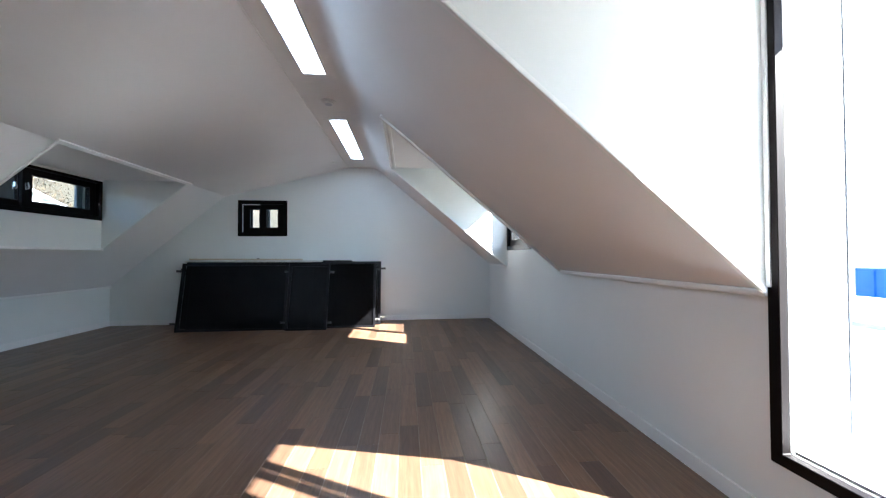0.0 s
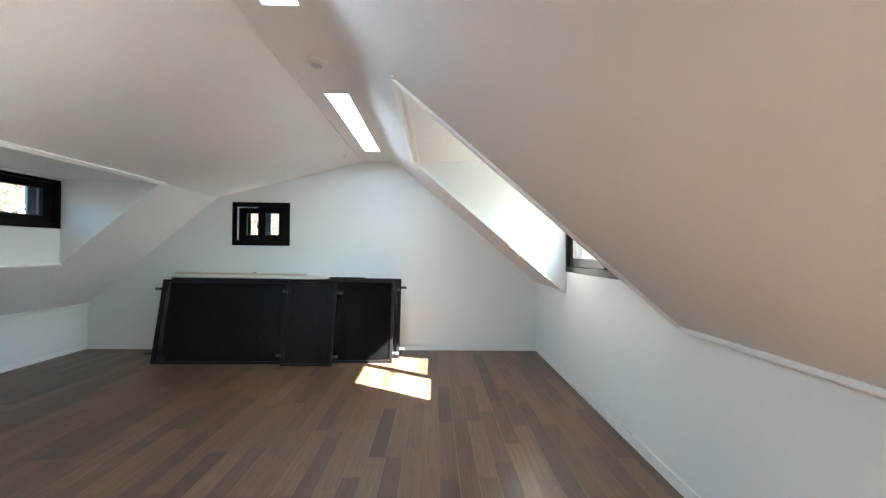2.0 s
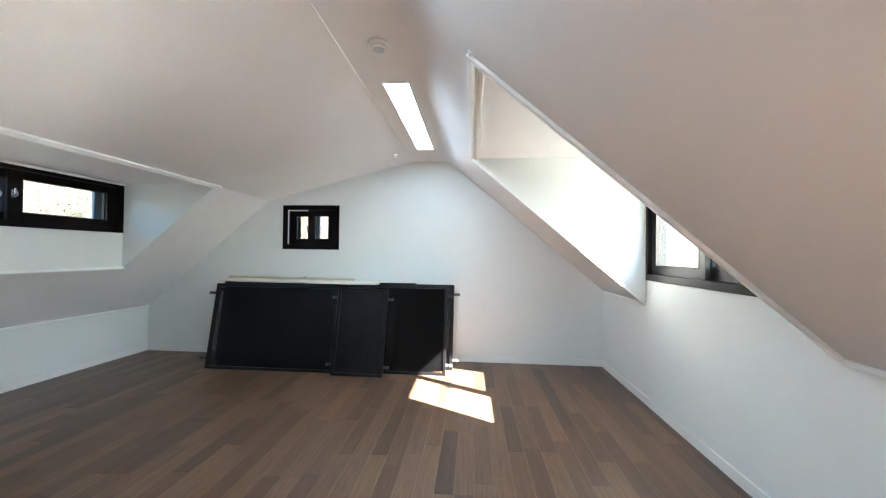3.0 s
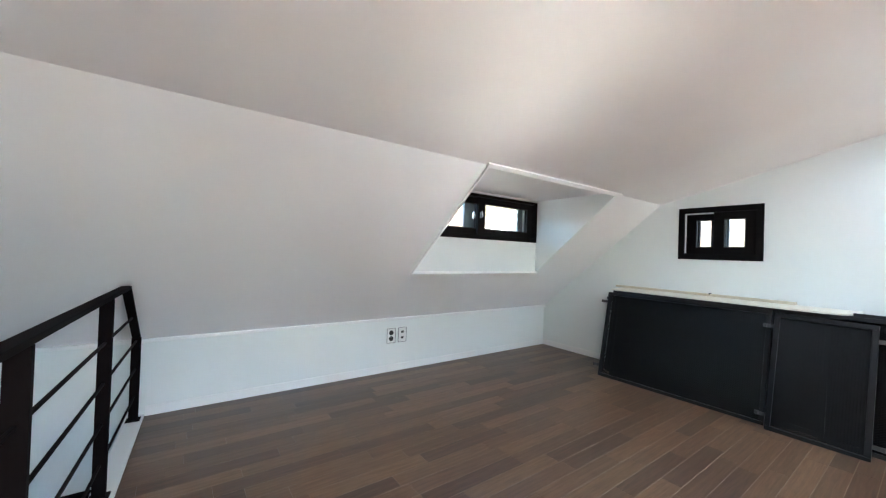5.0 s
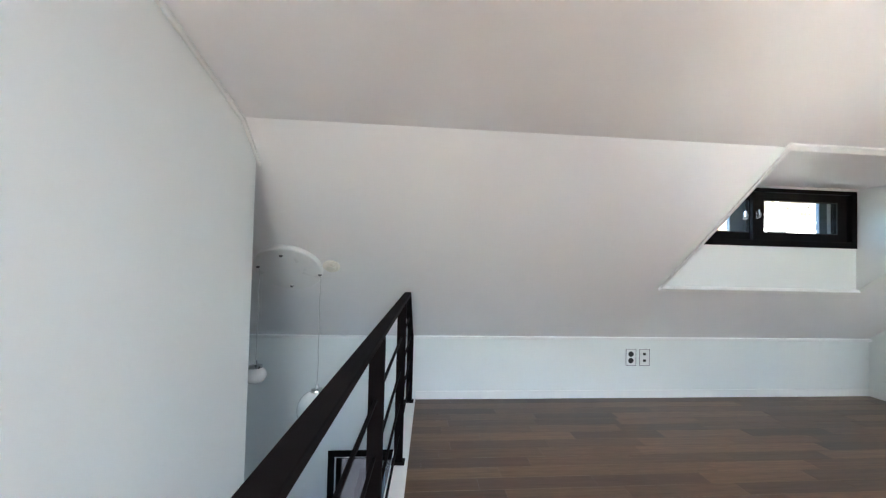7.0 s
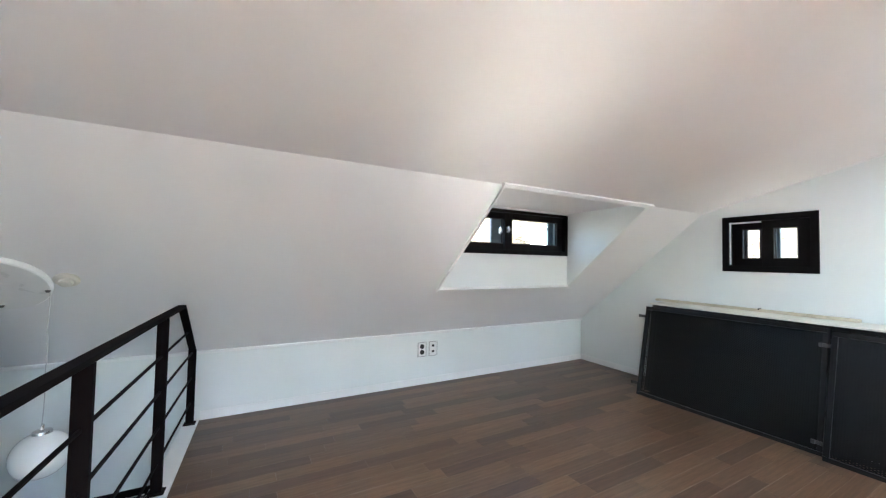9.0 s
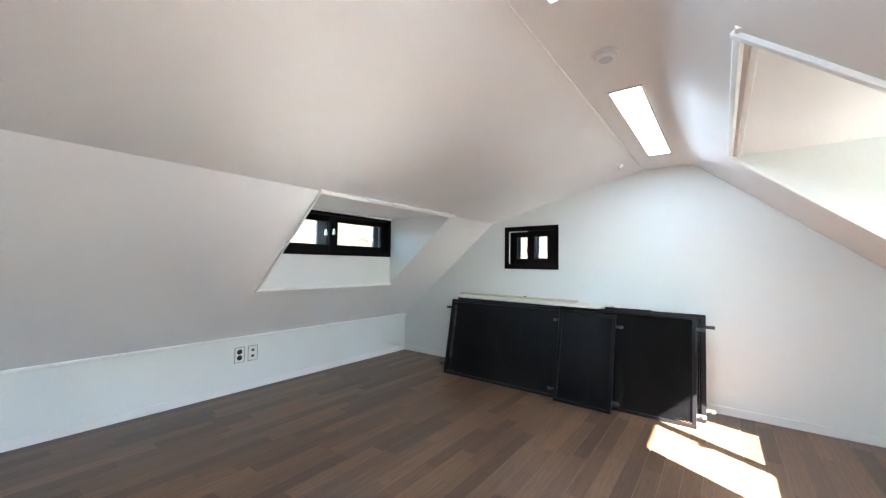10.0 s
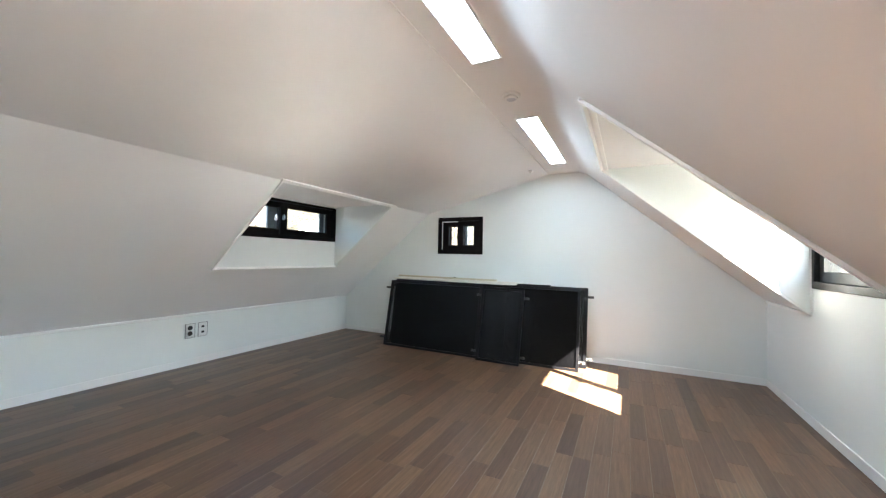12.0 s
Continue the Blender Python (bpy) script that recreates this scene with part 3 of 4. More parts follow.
window("window_1", pose(GW[0], NORTH, GW[2]), GW[1] - GW[0], GW[3] - GW[2], "small black sliding window in the gable wall", 0.062, 0.10, 0.085, "right", 0.22, False, outer_left=0.11)
window("window_2", pose(D3_X, LW[0], LW[2], 0, 0, 90), LW[1] - LW[0], LW[3] - LW[2], "wide black sliding window in the dormer", 0.055, 0.105, 0.075, "right", 0.22, track=False, outer_reach=0.14)
window("window_3", pose(EAST, RW[1], RW[2], 0, 0, -90), RW[1] - RW[0], RW[3] - RW[2], "black framed sliding window in the sunny dormer, greyed for sun haze", 0.06, 0.08, 0.085, "left", 0.16, True, profile=HAZED_PROFILE)
window("window_4", pose(WEST, LOW_WIN[0], LOW_WIN[2], 0, 0, 90), LOW_WIN[1] - LOW_WIN[0], LOW_WIN[3] - LOW_WIN[2], "tall black window of the storey below", 0.06, 0.06, 0.06, "right", 0.18, False)

# terrace door, slid open
dw, dh = DOOR[1] - DOOR[0], DOOR[3] - DOOR[2]
door = thing("door_1", pose(EAST, DOOR[1], DOOR[2], 0, 0, -90), "open black framed sliding glass door to the terrace", "door", "", "structure")
part("door_frame", ring(dw, dh, -0.012, 0.028, 0.048), PROFILE, door)
part("outer_frame", ring(dw, dh, 0.028, 0.30, 0.046), TRIM, door, "white outer frame")
# added grey strip; it draws the dimmer outer edge of the white frame
part("edge_line", box(0.030, 0.050, 0.30, 0.306, 0.046, dh - 0.046, 0.001), GREY_PROFILE, door, "grey strip added for the frame's edge line")
sash(door, 0.545, dw - 0.05, 0.048, dh - 0.048, 0.03, 0.055, 0.07)
sash(door, 0.655, dw - 0.05, 0.048, dh - 0.048, 0.085, 0.055, 0.07)
part("threshold_track", add_box(box(0.05, dw - 0.05, 0.04, 0.046, 0.048, 0.06), 0.05, dw - 0.05, 0.095, 0.101, 0.048, 0.06), ZINC, door, "bare metal sliding track")


# ---- ceiling lights ----
def ceiling_light(y0, y1):
    x0, x1 = -0.908, -0.724
    t = thing("ceiling_light", pose(x0, y0, ZC), "long flush white led panel, lit", "ceiling light", "led panels along the ridge")
    w, l = x1 - x0, y1 - y0
    bm = ring(w + 0.02, l + 0.02, 0.0, 0.01, 0.014)
    bmesh.ops.transform(bm, matrix=Matrix.Translation((-0.01, -0.01, 0)) @ Matrix(((1, 0, 0, 0), (0, 0, 1, 0), (0, -1, 0, 0), (0, 0, 0, 1))), verts=bm.verts)
    part("frame", bm, TRIM, t)
    part("diffuser", box(0.004, w - 0.004, 0.004, l - 0.004, -0.006, -0.001), LED, t, "glowing white diffuser")


ceiling_light(4.077, 5.719)
ceiling_light(1.41, 3.05)

det = thing("smoke_detector", pose(-0.815, 3.60, ZC), "round white smoke detector on the flat ceiling strip", "smoke detector")
part("base", lathe([(0, 0), (0.068, 0), (0.068, -0.010), (0.061, -0.016), (0.0, -0.016)]), PLASTIC, det, smooth=False)
part("body", lathe([(0.046, -0.016), (0.050, -0.020), (0.048, -0.028), (0.040, -0.033), (0.0, -0.034)]), PLASTIC, det)
part("lens", lathe([(0.035, -0.0335), (0.031, -0.037), (0.0, -0.038)]), surface("grey_grille", (0.46, 0.48, 0.55), (0.54, 0.56, 0.62), 0.4, 9, 200, 0.0), det, "grey grille")

alarm_z = roof_under(-1.20)
al = thing("fire_sensor", pose(-1.20, 5.845, alarm_z, 0, 0, 0), "tiny round white fire sensor near the gable", "sensor")
part("base", lathe([(0, 0.01), (0.034, 0.01), (0.034, -0.012), (0.026, -0.018), (0, -0.018)], 24), PLASTIC, al)
part("head", lathe([(0.016, -0.018), (0.016, -0.034), (0.010, -0.040), (0, -0.040)], 20), PLASTIC, al)

# ---- pendant lamp on the steep slope over the stairwell ----
ang_w = math.degrees(math.atan(K_W))
slope_m = pose(-3.968, 0.322, slope_west(-3.968), 0, 0, 0) @ pose(0, 0, 0, 0, -ang_w, 0)
pl = thing("pendant_lamp", slope_m, "white pendant lamp with two opal globes on a round canopy", "pendant lamp")
inv = slope_m.inverted()
part("canopy", lathe([(0, 0.0), (0.225, 0.0), (0.241, -0.004), (0.245, -0.012), (0.245, -0.038), (0.238, -0.045), (0.0, -0.047)], 64), PLASTIC, pl, "round white canopy plate")


def on_canopy(x, y):
    return Vector((x, y, slope_west(x))) - Vector((-K_W, 0, 1)).normalized() * 0.047


for x, y in ((-4.000, 0.545), (-3.935, 0.114), (-3.835, 0.309), (-4.115, 0.305)):
    bm = lathe([(0.013, 0.002), (0.013, -0.006), (0.007, -0.014), (0, -0.014)], 16)
    bmesh.ops.transform(bm, matrix=inv @ Matrix.Translation(on_canopy(x, y)), verts=bm.verts)
    part("cord_grip", bm, DULL_ZINC, pl, "dull grey cord grip")


def pendant(x, y, top, r, hh):
    a = on_canopy(x, y)
    bm = bmesh.new()
    rings = []
    for k in range(11):
        c = Vector((x + 0.003 * math.sin(k * 0.9), y + 0.003 * math.sin(k * 1.7), a.z + (top + 0.05 - a.z) * k / 10))
        rings.append([bm.verts.new(c + Vector((0.003 * math.cos(q * math.pi / 3), 0.003 * math.sin(q * math.pi / 3), 0))) for q in range(6)])
    for lower, upper in zip(rings, rings[1:]):
        for q in range(6):
            bm.faces.new((lower[q], lower[(q + 1) % 6], upper[(q + 1) % 6], upper[q]))
    bmesh.ops.transform(bm, matrix=inv, verts=bm.verts)
    part("cord", bm, CORD, pl, "thin grey cord")
    bm = lathe([(0, 0.055), (0.008, 0.05), (0.012, 0.02), (0.045, 0.012), (0.048, -0.004), (0.0, -0.004)], 24)
    bmesh.ops.transform(bm, matrix=inv @ Matrix.Translation((x, y, top)), verts=bm.verts)
    part("holder", bm, CHROME, pl, "chrome lamp holder")
    prof = []
    for k in range(21):
        q = math.pi * (0.08 + 0.92 * k / 20)
        prof.append((max(r * math.sin(q) ** 0.85, 0.0) if k < 20 else 0.0, top - hh / 2 + hh / 2 * math.cos(q)))
    bm = lathe(prof, 48)
    bmesh.ops.transform(bm, matrix=inv @ Matrix.Translation((x, y, 0)), verts=bm.verts)
    part("globe", bm, OPAL, pl, "white opal glass globe", smooth=True)


pendant(-4.000, 0.545, 0.372, 0.142, 0.272)
pendant(-3.935, 0.114, 0.572, 0.077, 0.118)

fd = thing("heat_detector", pose(-3.96, 0.632, slope_west(-3.96)) @ pose(0, 0, 0, 0, -ang_w, 0), "round cream heat detector beside the lamp canopy", "heat detector")
part("base", lathe([(0, 0), (0.064, 0), (0.064, -0.012), (0.050, -0.022), (0, -0.022)], 32), CREAM, fd)
part("head", lathe([(0.036, -0.022), (0.034, -0.038), (0.018, -0.044), (0, -0.044)], 24), CREAM, fd)

# ---- stair railing ----
RY, RZ = 1.216, 1.107
END_X, FOOT_X, R_EAST = -4.19, -4.70, -1.36
railing = thing("railing", pose(0, RY + 4.19 * math.sin(radians(-3.5)), 0, 0, 0, -3.5), "black flat-bar steel railing along the stairwell", "railing")
low_z = slope_west(FOOT_X) - 0.04
part("handrail", bar((R_EAST, 0, RZ), (END_X, 0, RZ), 0.054, 0.024, (0, 0, 1), 0.003), RAIL_STEEL, railing, "dark brown steel handrail")
part("sloped_rail", bar((END_X + 0.005, 0, RZ), (FOOT_X, 0, low_z), 0.052, 0.022, (0, 0, 1), 0.003), RAIL_STEEL, railing)
for x, top in ((FOOT_X, low_z), (-3.65, RZ - 0.011), (-2.56, RZ - 0.011), (R_EAST + 0.03, RZ - 0.011)):
    p = part("post", bar((x, 0, 0.016), (x, 0, top), 0.024, 0.060, (0, 1, 0), 0.002), RAIL_STEEL, railing)
    part("foot_plate", box(x - 0.04, x + 0.04, -0.045, 0.045, 0.016, 0.024, 0.002), RAIL_STEEL, p)
for z in (0.20, 0.42, 0.64, 0.86):
    end = FOOT_X if z < low_z else END_X + (z - RZ) / (low_z - RZ) * (FOOT_X - END_X)
    part("rod", bar((R_EAST, 0, z), (end, 0, z), 0.013, 0.013, (0, 0, 1), 0.002), RAIL_STEEL, railing)


# ---- sockets ----
def socket(y, z, kind, label):
    t = thing("wall_socket", pose(WEST, y, z), label, "socket", "sockets on the knee wall")
    part("plate", box(0.0, 0.010, -0.058, 0.058, -0.090, 0.090, 0.004), PLASTIC, t)
    part("surround", ring_on_wall(0.112, 0.174), EDGE_GREY, t, "dark grey edge")
    for dz in (-0.034, 0.034):
        if kind == "power":
            bm = lathe([(0, 0.001), (0.028, 0.001), (0.029, -0.001), (0.029, -0.004), (0, -0.004)], 24)
            bmesh.ops.transform(bm, matrix=pose(0.0108, 0, dz, 0, 90, 0), verts=bm.verts)
            part("outlet", bm, DARK_PLASTIC, t, "round black outlet")
        else:
            part("outlet", box(0.008, 0.0118, -0.016, 0.016, dz - 0.013, dz + 0.013, 0.001), DARK_PLASTIC, t, "square black outlet")


def ring_on_wall(w, h):
    bm = ring(w, h, -0.002, 0.002, 0.004)
    bmesh.ops.transform(bm, matrix=pose(0.0105, -w / 2, -h / 2, 0, 0, 90), verts=bm.verts)
    return bm


socket(3.551, 0.420, "power", "white wall socket with two round black outlets")
socket(3.700, 0.420, "data", "white wall socket with two small square outlets")


# ---- stack of black steel mesh panels ----
def lattice(w, h, cw, ch, strand):
    """Expanded metal: diamond cells from slanted strands."""
    bm = bmesh.new()
    nx, nz = int(w / cw), int(h / ch)
    verts = []
    for i in range(nx):
        for j in range(nz):
            x, z = (i + 0.5) * w / nx, (j + 0.5) * h / nz
            dx, dz = w / nx / 2, h / nz / 2
            for sx in (-1, 1):
                for sz in (-1, 1):
                    a, b = Vector((x + sx * dx, 0, z)), Vector((x, 0, z + sz * dz))
                    d = (b - a).normalized()
                    s = Vector((-d.z, 0, d.x)) * strand / 2
                    o = Vector((0, 0.0025 * sz, 0))
                    verts.append((a - s - o, b - s + o, b + s + o, a + s - o))
    for q in verts:
        bm.faces.new([bm.verts.new(c) for c in q])
    return bm


def steel_panel(m, w, h, label, tube=0.035, cell=(0.034, 0.016), left_hinges=True, right_hinges=False, bare=False, strand=0.0055, infill=None):
    t = thing("mesh_barrier", m, label, "mesh barrier", "stack of steel panels")
    part("rail", box(0, w, 0, tube, 0, tube, 0.003), STEEL, t)
    part("rail", box(0, w, 0, tube, h - tube, h, 0.003), STEEL, t)
    part("stile", box(0, tube, 0.001, tube - 0.001, tube, h - tube, 0.003), STEEL, t)
    part("stile", box(w - tube, w, 0.001, tube - 0.001, tube, h - tube, 0.003), STEEL, t)
    bm = lattice(w - 2 * tube + 0.004, h - 2 * tube + 0.004, *cell, strand)
    bmesh.ops.translate(bm, vec=(tube - 0.002, tube * 0.55, tube - 0.002), verts=bm.verts)
    tagged(part("mesh_infill", bm, infill or MESH_STEEL, t, "black expanded metal mesh"), kind="stuff")
    for on, x, s in ((left_hinges, 0.0, -1), (right_hinges, w, 1)):
        if not on:
            continue
        for z in (0.12, h - 0.12):
            hinge = box(min(x, x + s * 0.075), max(x, x + s * 0.075), 0.004, 0.010, z - 0.016, z + 0.016, 0.002)
            add_box(hinge, x + s * 0.055 - 0.010, x + s * 0.055 + 0.010, -0.020, 0.010, z - 0.016, z + 0.016, 0.002)
            part("hinge", hinge, ZINC if bare and z < 0.5 else DULL_ZINC, t, "bare metal hinge" if bare and z < 0.5 else "dull grey hinge")
    return t


def leaning(x, y, lean, turn=0.0, roll=0.0):
    return pose(x, y, 0.0, -lean, roll, turn)


# added dark sheets, unseen; they stop the bright wall showing through the mesh
def backing_sheet(m, w, h, label):
    t = thing("metal_sheet", m, label, "metal sheet", "stack of steel panels")
    part("sheet", box(0, w, 0, 0.004, 0, h, 0.001), BACKING_BLACK, t)


steel_panel(leaning(-3.52, 5.965, 9.5, -0.4), 3.04, 1.03, "long black steel mesh panel at the back of the stack", 0.04, right_hinges=True, bare=True, strand=0.0105)
backing_sheet(leaning(-3.45, 5.915, 10.0, -0.4), 2.86, 1.00, "long thin black backing sheet added inside the stack")
steel_panel(leaning(-3.36, 5.80, 11.0, 0.4), 2.40, 1.025, "long black steel panel leaning in the stack", 0.04, left_hinges=False)
backing_sheet(leaning(-3.33, 5.765, 11.0, 0.3), 1.55, 0.99, "thin black backing sheet added behind the front panel")
backing_sheet(leaning(-1.53, 5.774, 10.5, -0.1), 0.80, 0.99, "thin black backing sheet added behind the open mesh")
steel_panel(leaning(-1.40, 5.80, 10.5, -0.6), 0.46, 1.055, "tall black steel panel rising above the stack", 0.035, left_hinges=False, strand=0.009)
steel_panel(leaning(-3.43, 5.665, 11.0, 0.5, 0.2), 1.55, 1.02, "wide black steel mesh panel leaning in front", 0.036, strand=0.0088)
steel_panel(leaning(-1.55, 5.735, 10.5, -0.1), 1.0, 1.03, "black steel panel with open diamond mesh", 0.032, cell=(0.030, 0.018), left_hinges=False, right_hinges=True, bare=True, strand=0.0078, infill=SHEEN_STEEL)
steel_panel(leaning(-1.86, 5.60, 11.5, -0.2, 0.9), 0.60, 1.005, "narrow black steel panel leaning foremost", 0.036, left_hinges=True, right_hinges=True, strand=0.0105)
b = thing("white_board", pose(-3.45, 5.96, 1.018, 1.5, 0.3, -0.5), "long cream white board lying across the panel tops", "board")
part("board", prism([(0, 0), (1.98, 0), (2.08, 0.17), (2.08, 0.34), (0, 0.34)], 2, 0, 0.016), BOARD, b)
st = thing("timber_stick", pose(-3.53, 6.21, 1.046, 0, 0.3, -0.4), "pale thin timber stick lying on the board", "timber")
part("stick", box(0, 1.75, 0, 0.06, 0, 0.026, 0.004), STICK, st)
part("cleat", box(1.05, 1.062, -0.002, 0.052, 0.020, 0.034, 0.002), STEEL, st)

# ---- terrace outside the door ----
solid("terrace", slab((1.57, 0, 0.18), (1, 0, 0), (0, 1, 0), (0, 0, -0.3), [0, 4.6], [-4.2, 7.0], []), TERRACE, "pale tiled roof terrace", "terrace")
solid("wall_terrace_parapet", add_box(box(6.05, 6.2, -4.2, 7.0, -0.3, 0.48), 6.02, 6.23, -4.2, 7.0, 0.48, 0.52), STUCCO, "low white terrace parapet", "parapet")


# ---- beyond: ground, hills, houses, trees ----
GROUND = -11.0
gbm = bmesh.new()
N, SZ = 60, 1500.0
grid = [[None] * (N + 1) for _ in range(N + 1)]
for i in range(N + 1):
    for j in range(N + 1):
        u, v = (i / N * 2 - 1), (j / N * 2 - 1)
        x, y = math.copysign(abs(u) ** 2.4, u) * SZ, math.copysign(abs(v) ** 2.4, v) * SZ
        rise = max(0.0, min(1.0, (-x - 24) / 70)) + 0.8 * max(0.0, min(1.0, (y - 30) / 70))
        z = GROUND + 34 * rise * (0.8 + 0.5 * noise.noise(Vector((x * 0.012, y * 0.012, 0)))) if rise else GROUND
        grid[i][j] = gbm.verts.new((x, y, z))
for i in range(N):
    for j in range(N):
        gbm.faces.new((grid[i][j], grid[i + 1][j], grid[i + 1][j + 1], grid[i][j + 1]))
solid("ground", gbm, HILL, "dry autumn ground rising to wooded hills", "ground", smooth=True)


def ground_at(x, y):
    rise = max(0.0, min(1.0, (-x - 24) / 70)) + 0.8 * max(0.0, min(1.0, (y - 30) / 70))
    return GROUND + 34 * rise * (0.8 + 0.5 * noise.noise(Vector((x * 0.012, y * 0.012, 0)))) if rise else GROUND


def house(x, y, turn, w, d, h, roof_h, wall, roof, label):
    base = ground_at(x, y) - 0.5
    t = thing("house", pose(x, y, base, 0, 0, turn), label, "house", "neighbouring houses")
    part("wall", prism([(-w / 2, 0), (w / 2, 0), (w / 2, h), (0, h + roof_h), (-w / 2, h)], 1, -d / 2, d / 2), wall, t)
    for s in (-1, 1):
        q = prism([(0, h + roof_h + 0.02), (s * (w / 2 + 0.4), h - 0.4 * roof_h / (w / 2) + 0.02), (s * (w / 2 + 0.4), h - 0.4 * roof_h / (w / 2) + 0.22), (0, h + roof_h + 0.22)], 1, -d / 2 - 0.4, d / 2 + 0.4)
        part("roof", q, roof, t)
    for zz in range(int(h // 2.8)):
        for s in (-1, 1):
            for k in (-0.28, 0.28):
                win = part("window", box(k * w - 0.6, k * w + 0.6, min(s * (d / 2 - 0.05), s * (d / 2 + 0.04)), max(s * (d / 2 - 0.05), s * (d / 2 + 0.04)), zz * 2.8 + 1.0, zz * 2.8 + 2.3), PROFILE, t)
                part("pane", box(k * w - 0.52, k * w + 0.52, min(s * (d / 2 + 0.035), s * (d / 2 + 0.05)), max(s * (d / 2 + 0.035), s * (d / 2 + 0.05)), zz * 2.8 + 1.08, zz * 2.8 + 2.22), WEATHERED, win)
                e0, e1 = sorted((s * (w / 2 - 0.05), s * (w / 2 + 0.04)))
                win = part("window", box(e0, e1, k * d - 0.6, k * d + 0.6, zz * 2.8 + 1.0, zz * 2.8 + 2.3), PROFILE, t)
                e0, e1 = sorted((s * (w / 2 + 0.035), s * (w / 2 + 0.05)))
                part("pane", box(e0, e1, k * d - 0.52, k * d + 0.52, zz * 2.8 + 1.08, zz * 2.8 + 2.22), WEATHERED, win)
    return t


hill_house = house(-30.8, 33.5, 42, 6, 9, 12.4, 1.9, STUCCO, STUCCO, "white house with a pale gabled roof on the hillside")
gable_window = part("window", box(-0.55, 0.55, -4.55, -4.46, 12.1, 13.2), PROFILE, hill_house)
part("pane", box(-0.47, 0.47, -4.565, -4.54, 12.18, 13.12), WEATHERED, gable_window)
house(-11.9, 1.0, 3, 9, 9, 10.4, 1.2, surface("dark_brick", (0.016, 0.014, 0.016), (0.028, 0.023, 0.024), 0.85, 2, 12, 0.5, 0.004), ROOF, "dark brown brick house beside the building")
blue = thing("house", pose(17.5, 12.7, GROUND, 0, 0, 0), "blue metal clad building beyond the terrace", "house", "neighbouring houses")
part("wall", box(-3.5, 3.5, -8.0, -2.6, 0, 11.665), BLUE, blue)
part("upper_block", box(-3.4, 2.5, -8.0, -3.38, 11.665, 13.34), BLUE, blue)
part("rooftop_unit", box(-3.3, 2.4, -7.9, -3.42, 13.34, 14.8), GREY_PROFILE, blue, "pale grey rooftop unit")
for k in range(7):
    part("cladding_rib", box(-3.56, -3.5, -7.9 + k * 0.8, -7.84 + k * 0.8, 0, 11.6), BLUE, blue)


def tree_mesh(seed):
    rng = random.Random(seed)
    trunk, tips = bmesh.new(), []

    def limb(a, d, r, n, depth):
        p = Vector(a)
        for k in range(n):
            d = (d + Vector((rng.uniform(-0.25, 0.25), rng.uniform(-0.25, 0.25), rng.uniform(-0.02, 0.2)))).normalized()
            q = p + d * (1.1 if depth == 0 else 0.7)
            add_bar(trunk, p, q, r * 2, r * 2, (0.3, 1, 0.2))
            if depth < 2 and k >= 1:
                for _ in range(2 if depth == 0 else 1):
                    a2 = rng.uniform(0, 6.28)
                    limb(q, Vector((math.cos(a2), math.sin(a2), rng.uniform(0.2, 0.9))).normalized(), r * 0.5, 3, depth + 1)
            p, r = q, r * 0.82
            if depth:
                tips.append(q)

    limb((0, 0, 0), Vector((0, 0, 1)), 0.16, 6, 0)
    crown = bmesh.new()
    for c in tips:
        for _ in range(9):
            o = c + Vector((rng.gauss(0, 0.45), rng.gauss(0, 0.45), rng.gauss(0, 0.4)))
            m = Matrix.LocRotScale(o, Euler((rng.uniform(0, 6), rng.uniform(0, 6), rng.uniform(0, 6))), None)
            w = rng.uniform(0.07, 0.16)
            crown.faces.new([crown.verts.new(m @ Vector(q)) for q in ((-w, 0, 0), (0, -w * 0.6, 0.02), (w, 0, 0), (0, w * 0.6, 0.02))])
    return trunk, crown


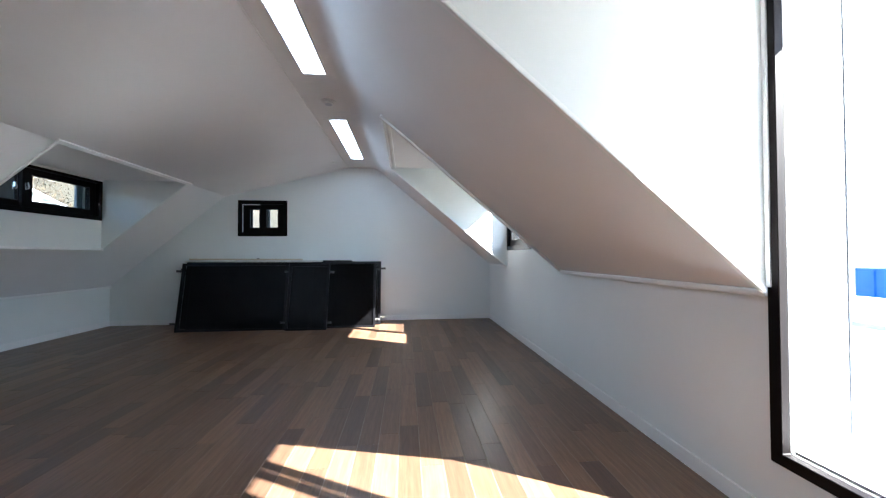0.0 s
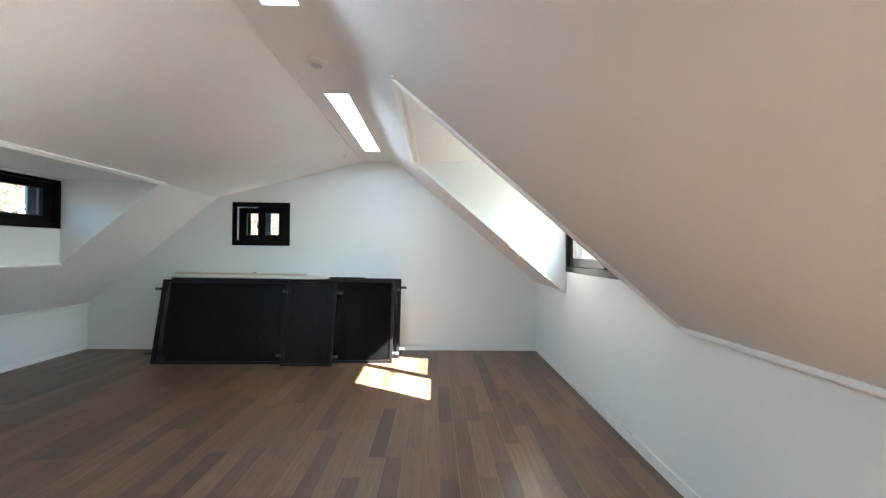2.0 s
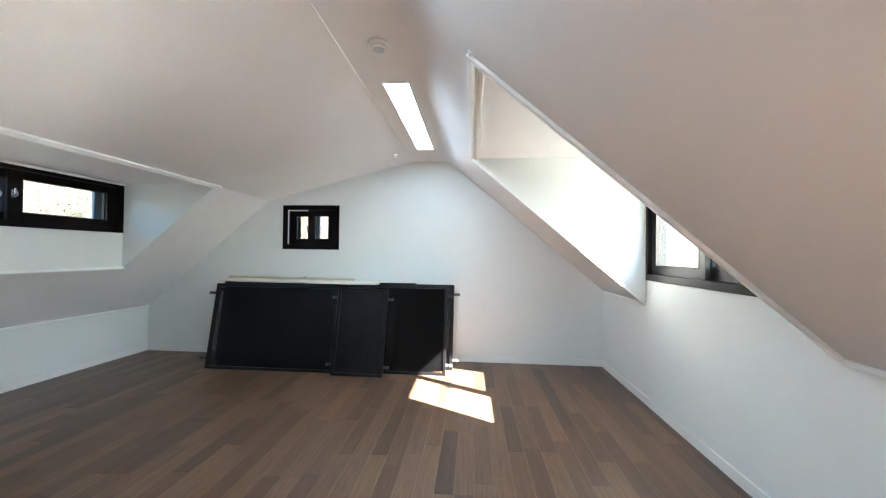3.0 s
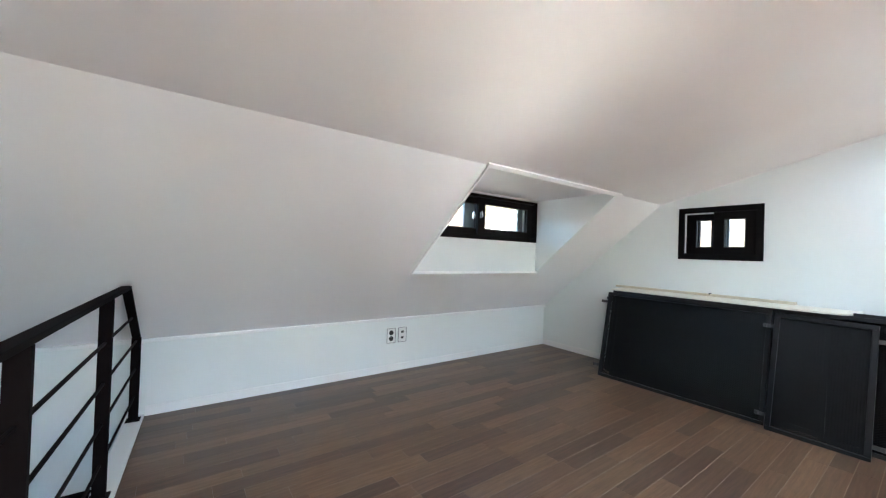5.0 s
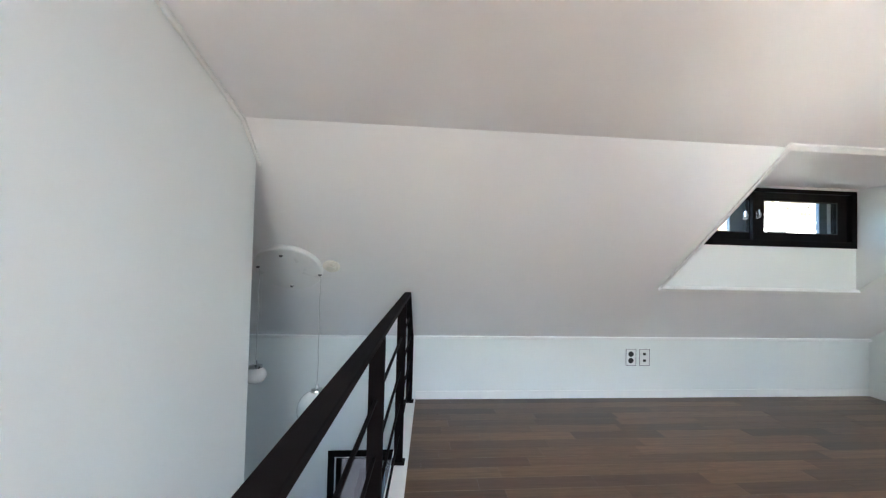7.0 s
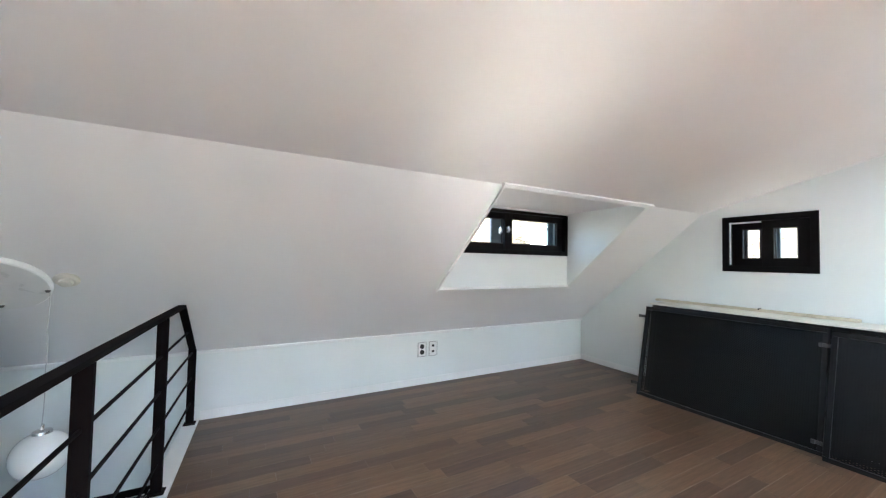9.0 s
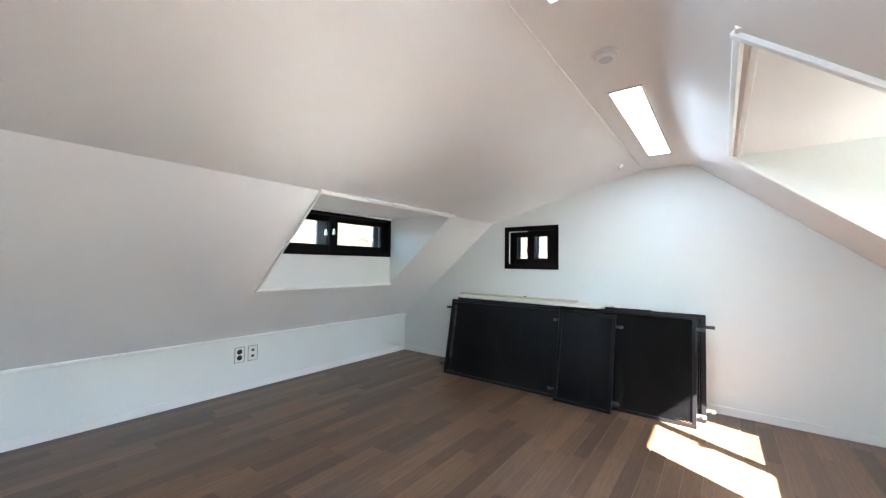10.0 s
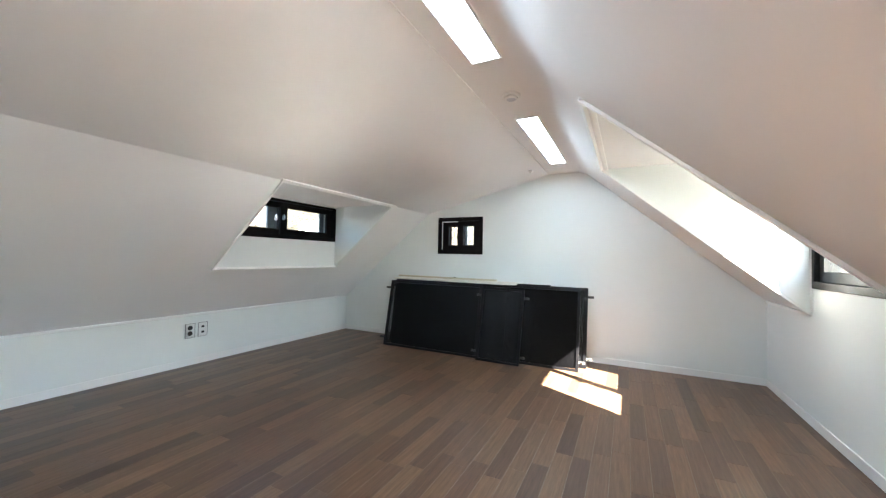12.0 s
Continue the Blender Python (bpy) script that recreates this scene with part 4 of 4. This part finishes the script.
kinds = []
for seed in (3, 8, 21):
    tr, cr = tree_mesh(seed)
    t = thing("tree", pose(-26 - seed, 2 + seed, ground_at(-26 - seed, 2 + seed) - 0.2), "autumn tree with thin brown orange leaves", "tree", "autumn trees on the hillside")
    part("trunk", tr, BARK, t)
    tagged(part("crown", cr, LEAF, t, "sparse brown orange leaves"), kind="stuff")
    kinds.append(t)
rng = random.Random(5)
for k in range(60):
    if k % 3:
        x, y = rng.uniform(-75, -30), rng.uniform(-12, 50)
    else:
        x, y = rng.uniform(-40, 12), rng.uniform(30, 70)
    if abs(x + 30) < 8 and abs(y - 33) < 9:
        continue
    sc = rng.uniform(0.8, 1.4)
    t = copy_thing(kinds[k % 3], at(pose(x, y, ground_at(x, y) - 0.2, 0, 0, rng.uniform(0, 360))))
    t.scale = (sc, sc, sc)

# ---- floor planks, laid along y ----
PW, PL, PT = 0.120, 0.76, 0.012


def plank_mesh(bm, x0, x1, y0, y1):
    g, b, d = 0.0004, 0.0026, 0.0007
    lo = [(x0 + g, y0 + g), (x1 - g, y0 + g), (x1 - g, y1 - g), (x0 + g, y1 - g)]
    hi = [(x0 + g + b, y0 + g + b), (x1 - g - b, y0 + g + b), (x1 - g - b, y1 - g - b), (x0 + g + b, y1 - g - b)]
    v = [bm.verts.new((*c, -PT)) for c in lo] + [bm.verts.new((*c, -d)) for c in lo] + [bm.verts.new((*c, 0)) for c in hi]
    for i in range(4):
        j = (i + 1) % 4
        bm.faces.new((v[i], v[j], v[4 + j], v[4 + i]))
        bm.faces.new((v[4 + i], v[4 + j], v[8 + j], v[8 + i])).material_index = int(i in (1, 3))
    bm.faces.new(v[8:])


full = bmesh.new()
plank_mesh(full, 0, PW, 0, PL)
FULL = finish(full, WOOD)
FULL.materials.append(WORN_GLEAM_EDGE)
rng = random.Random(11)
laid, singles = bmesh.new(), 0
floor_ob = bpy.data.objects["floor"]
cols = int(math.ceil((EAST - WEST) / PW))
for c in range(cols):
    x0, x1 = WEST + c * PW, min(WEST + (c + 1) * PW, EAST)
    south = 1.29 + (x1 - WEST) * (1.10 - 1.29) / (VOID_X - WEST) if x0 < VOID_X else SOUTH
    y = south - rng.uniform(0.05, 0.8)
    while y < NORTH:
        a, b = max(y, south), min(y + PL, NORTH)
        whole = a == y and b == y + PL and x1 - x0 > PW - 1e-6
        if b - a > 0.02:
            if whole and 1.5 < y < 5.4 and singles < 300:
                p = new("plank", FULL)
                p.parent = floor_ob
                p.location = (x0 * SIZE, y * SIZE, 0)
                singles += 1
            else:
                plank_mesh(laid, x0, x1, a, b)
        y += PL
laid_mesh = finish(laid, WOOD)
laid_mesh.materials.append(WORN_GLEAM_EDGE)
rest = tagged(new("planks", laid_mesh), "brown wooden floor planks", "", "", "stuff")
rest.parent = floor_ob
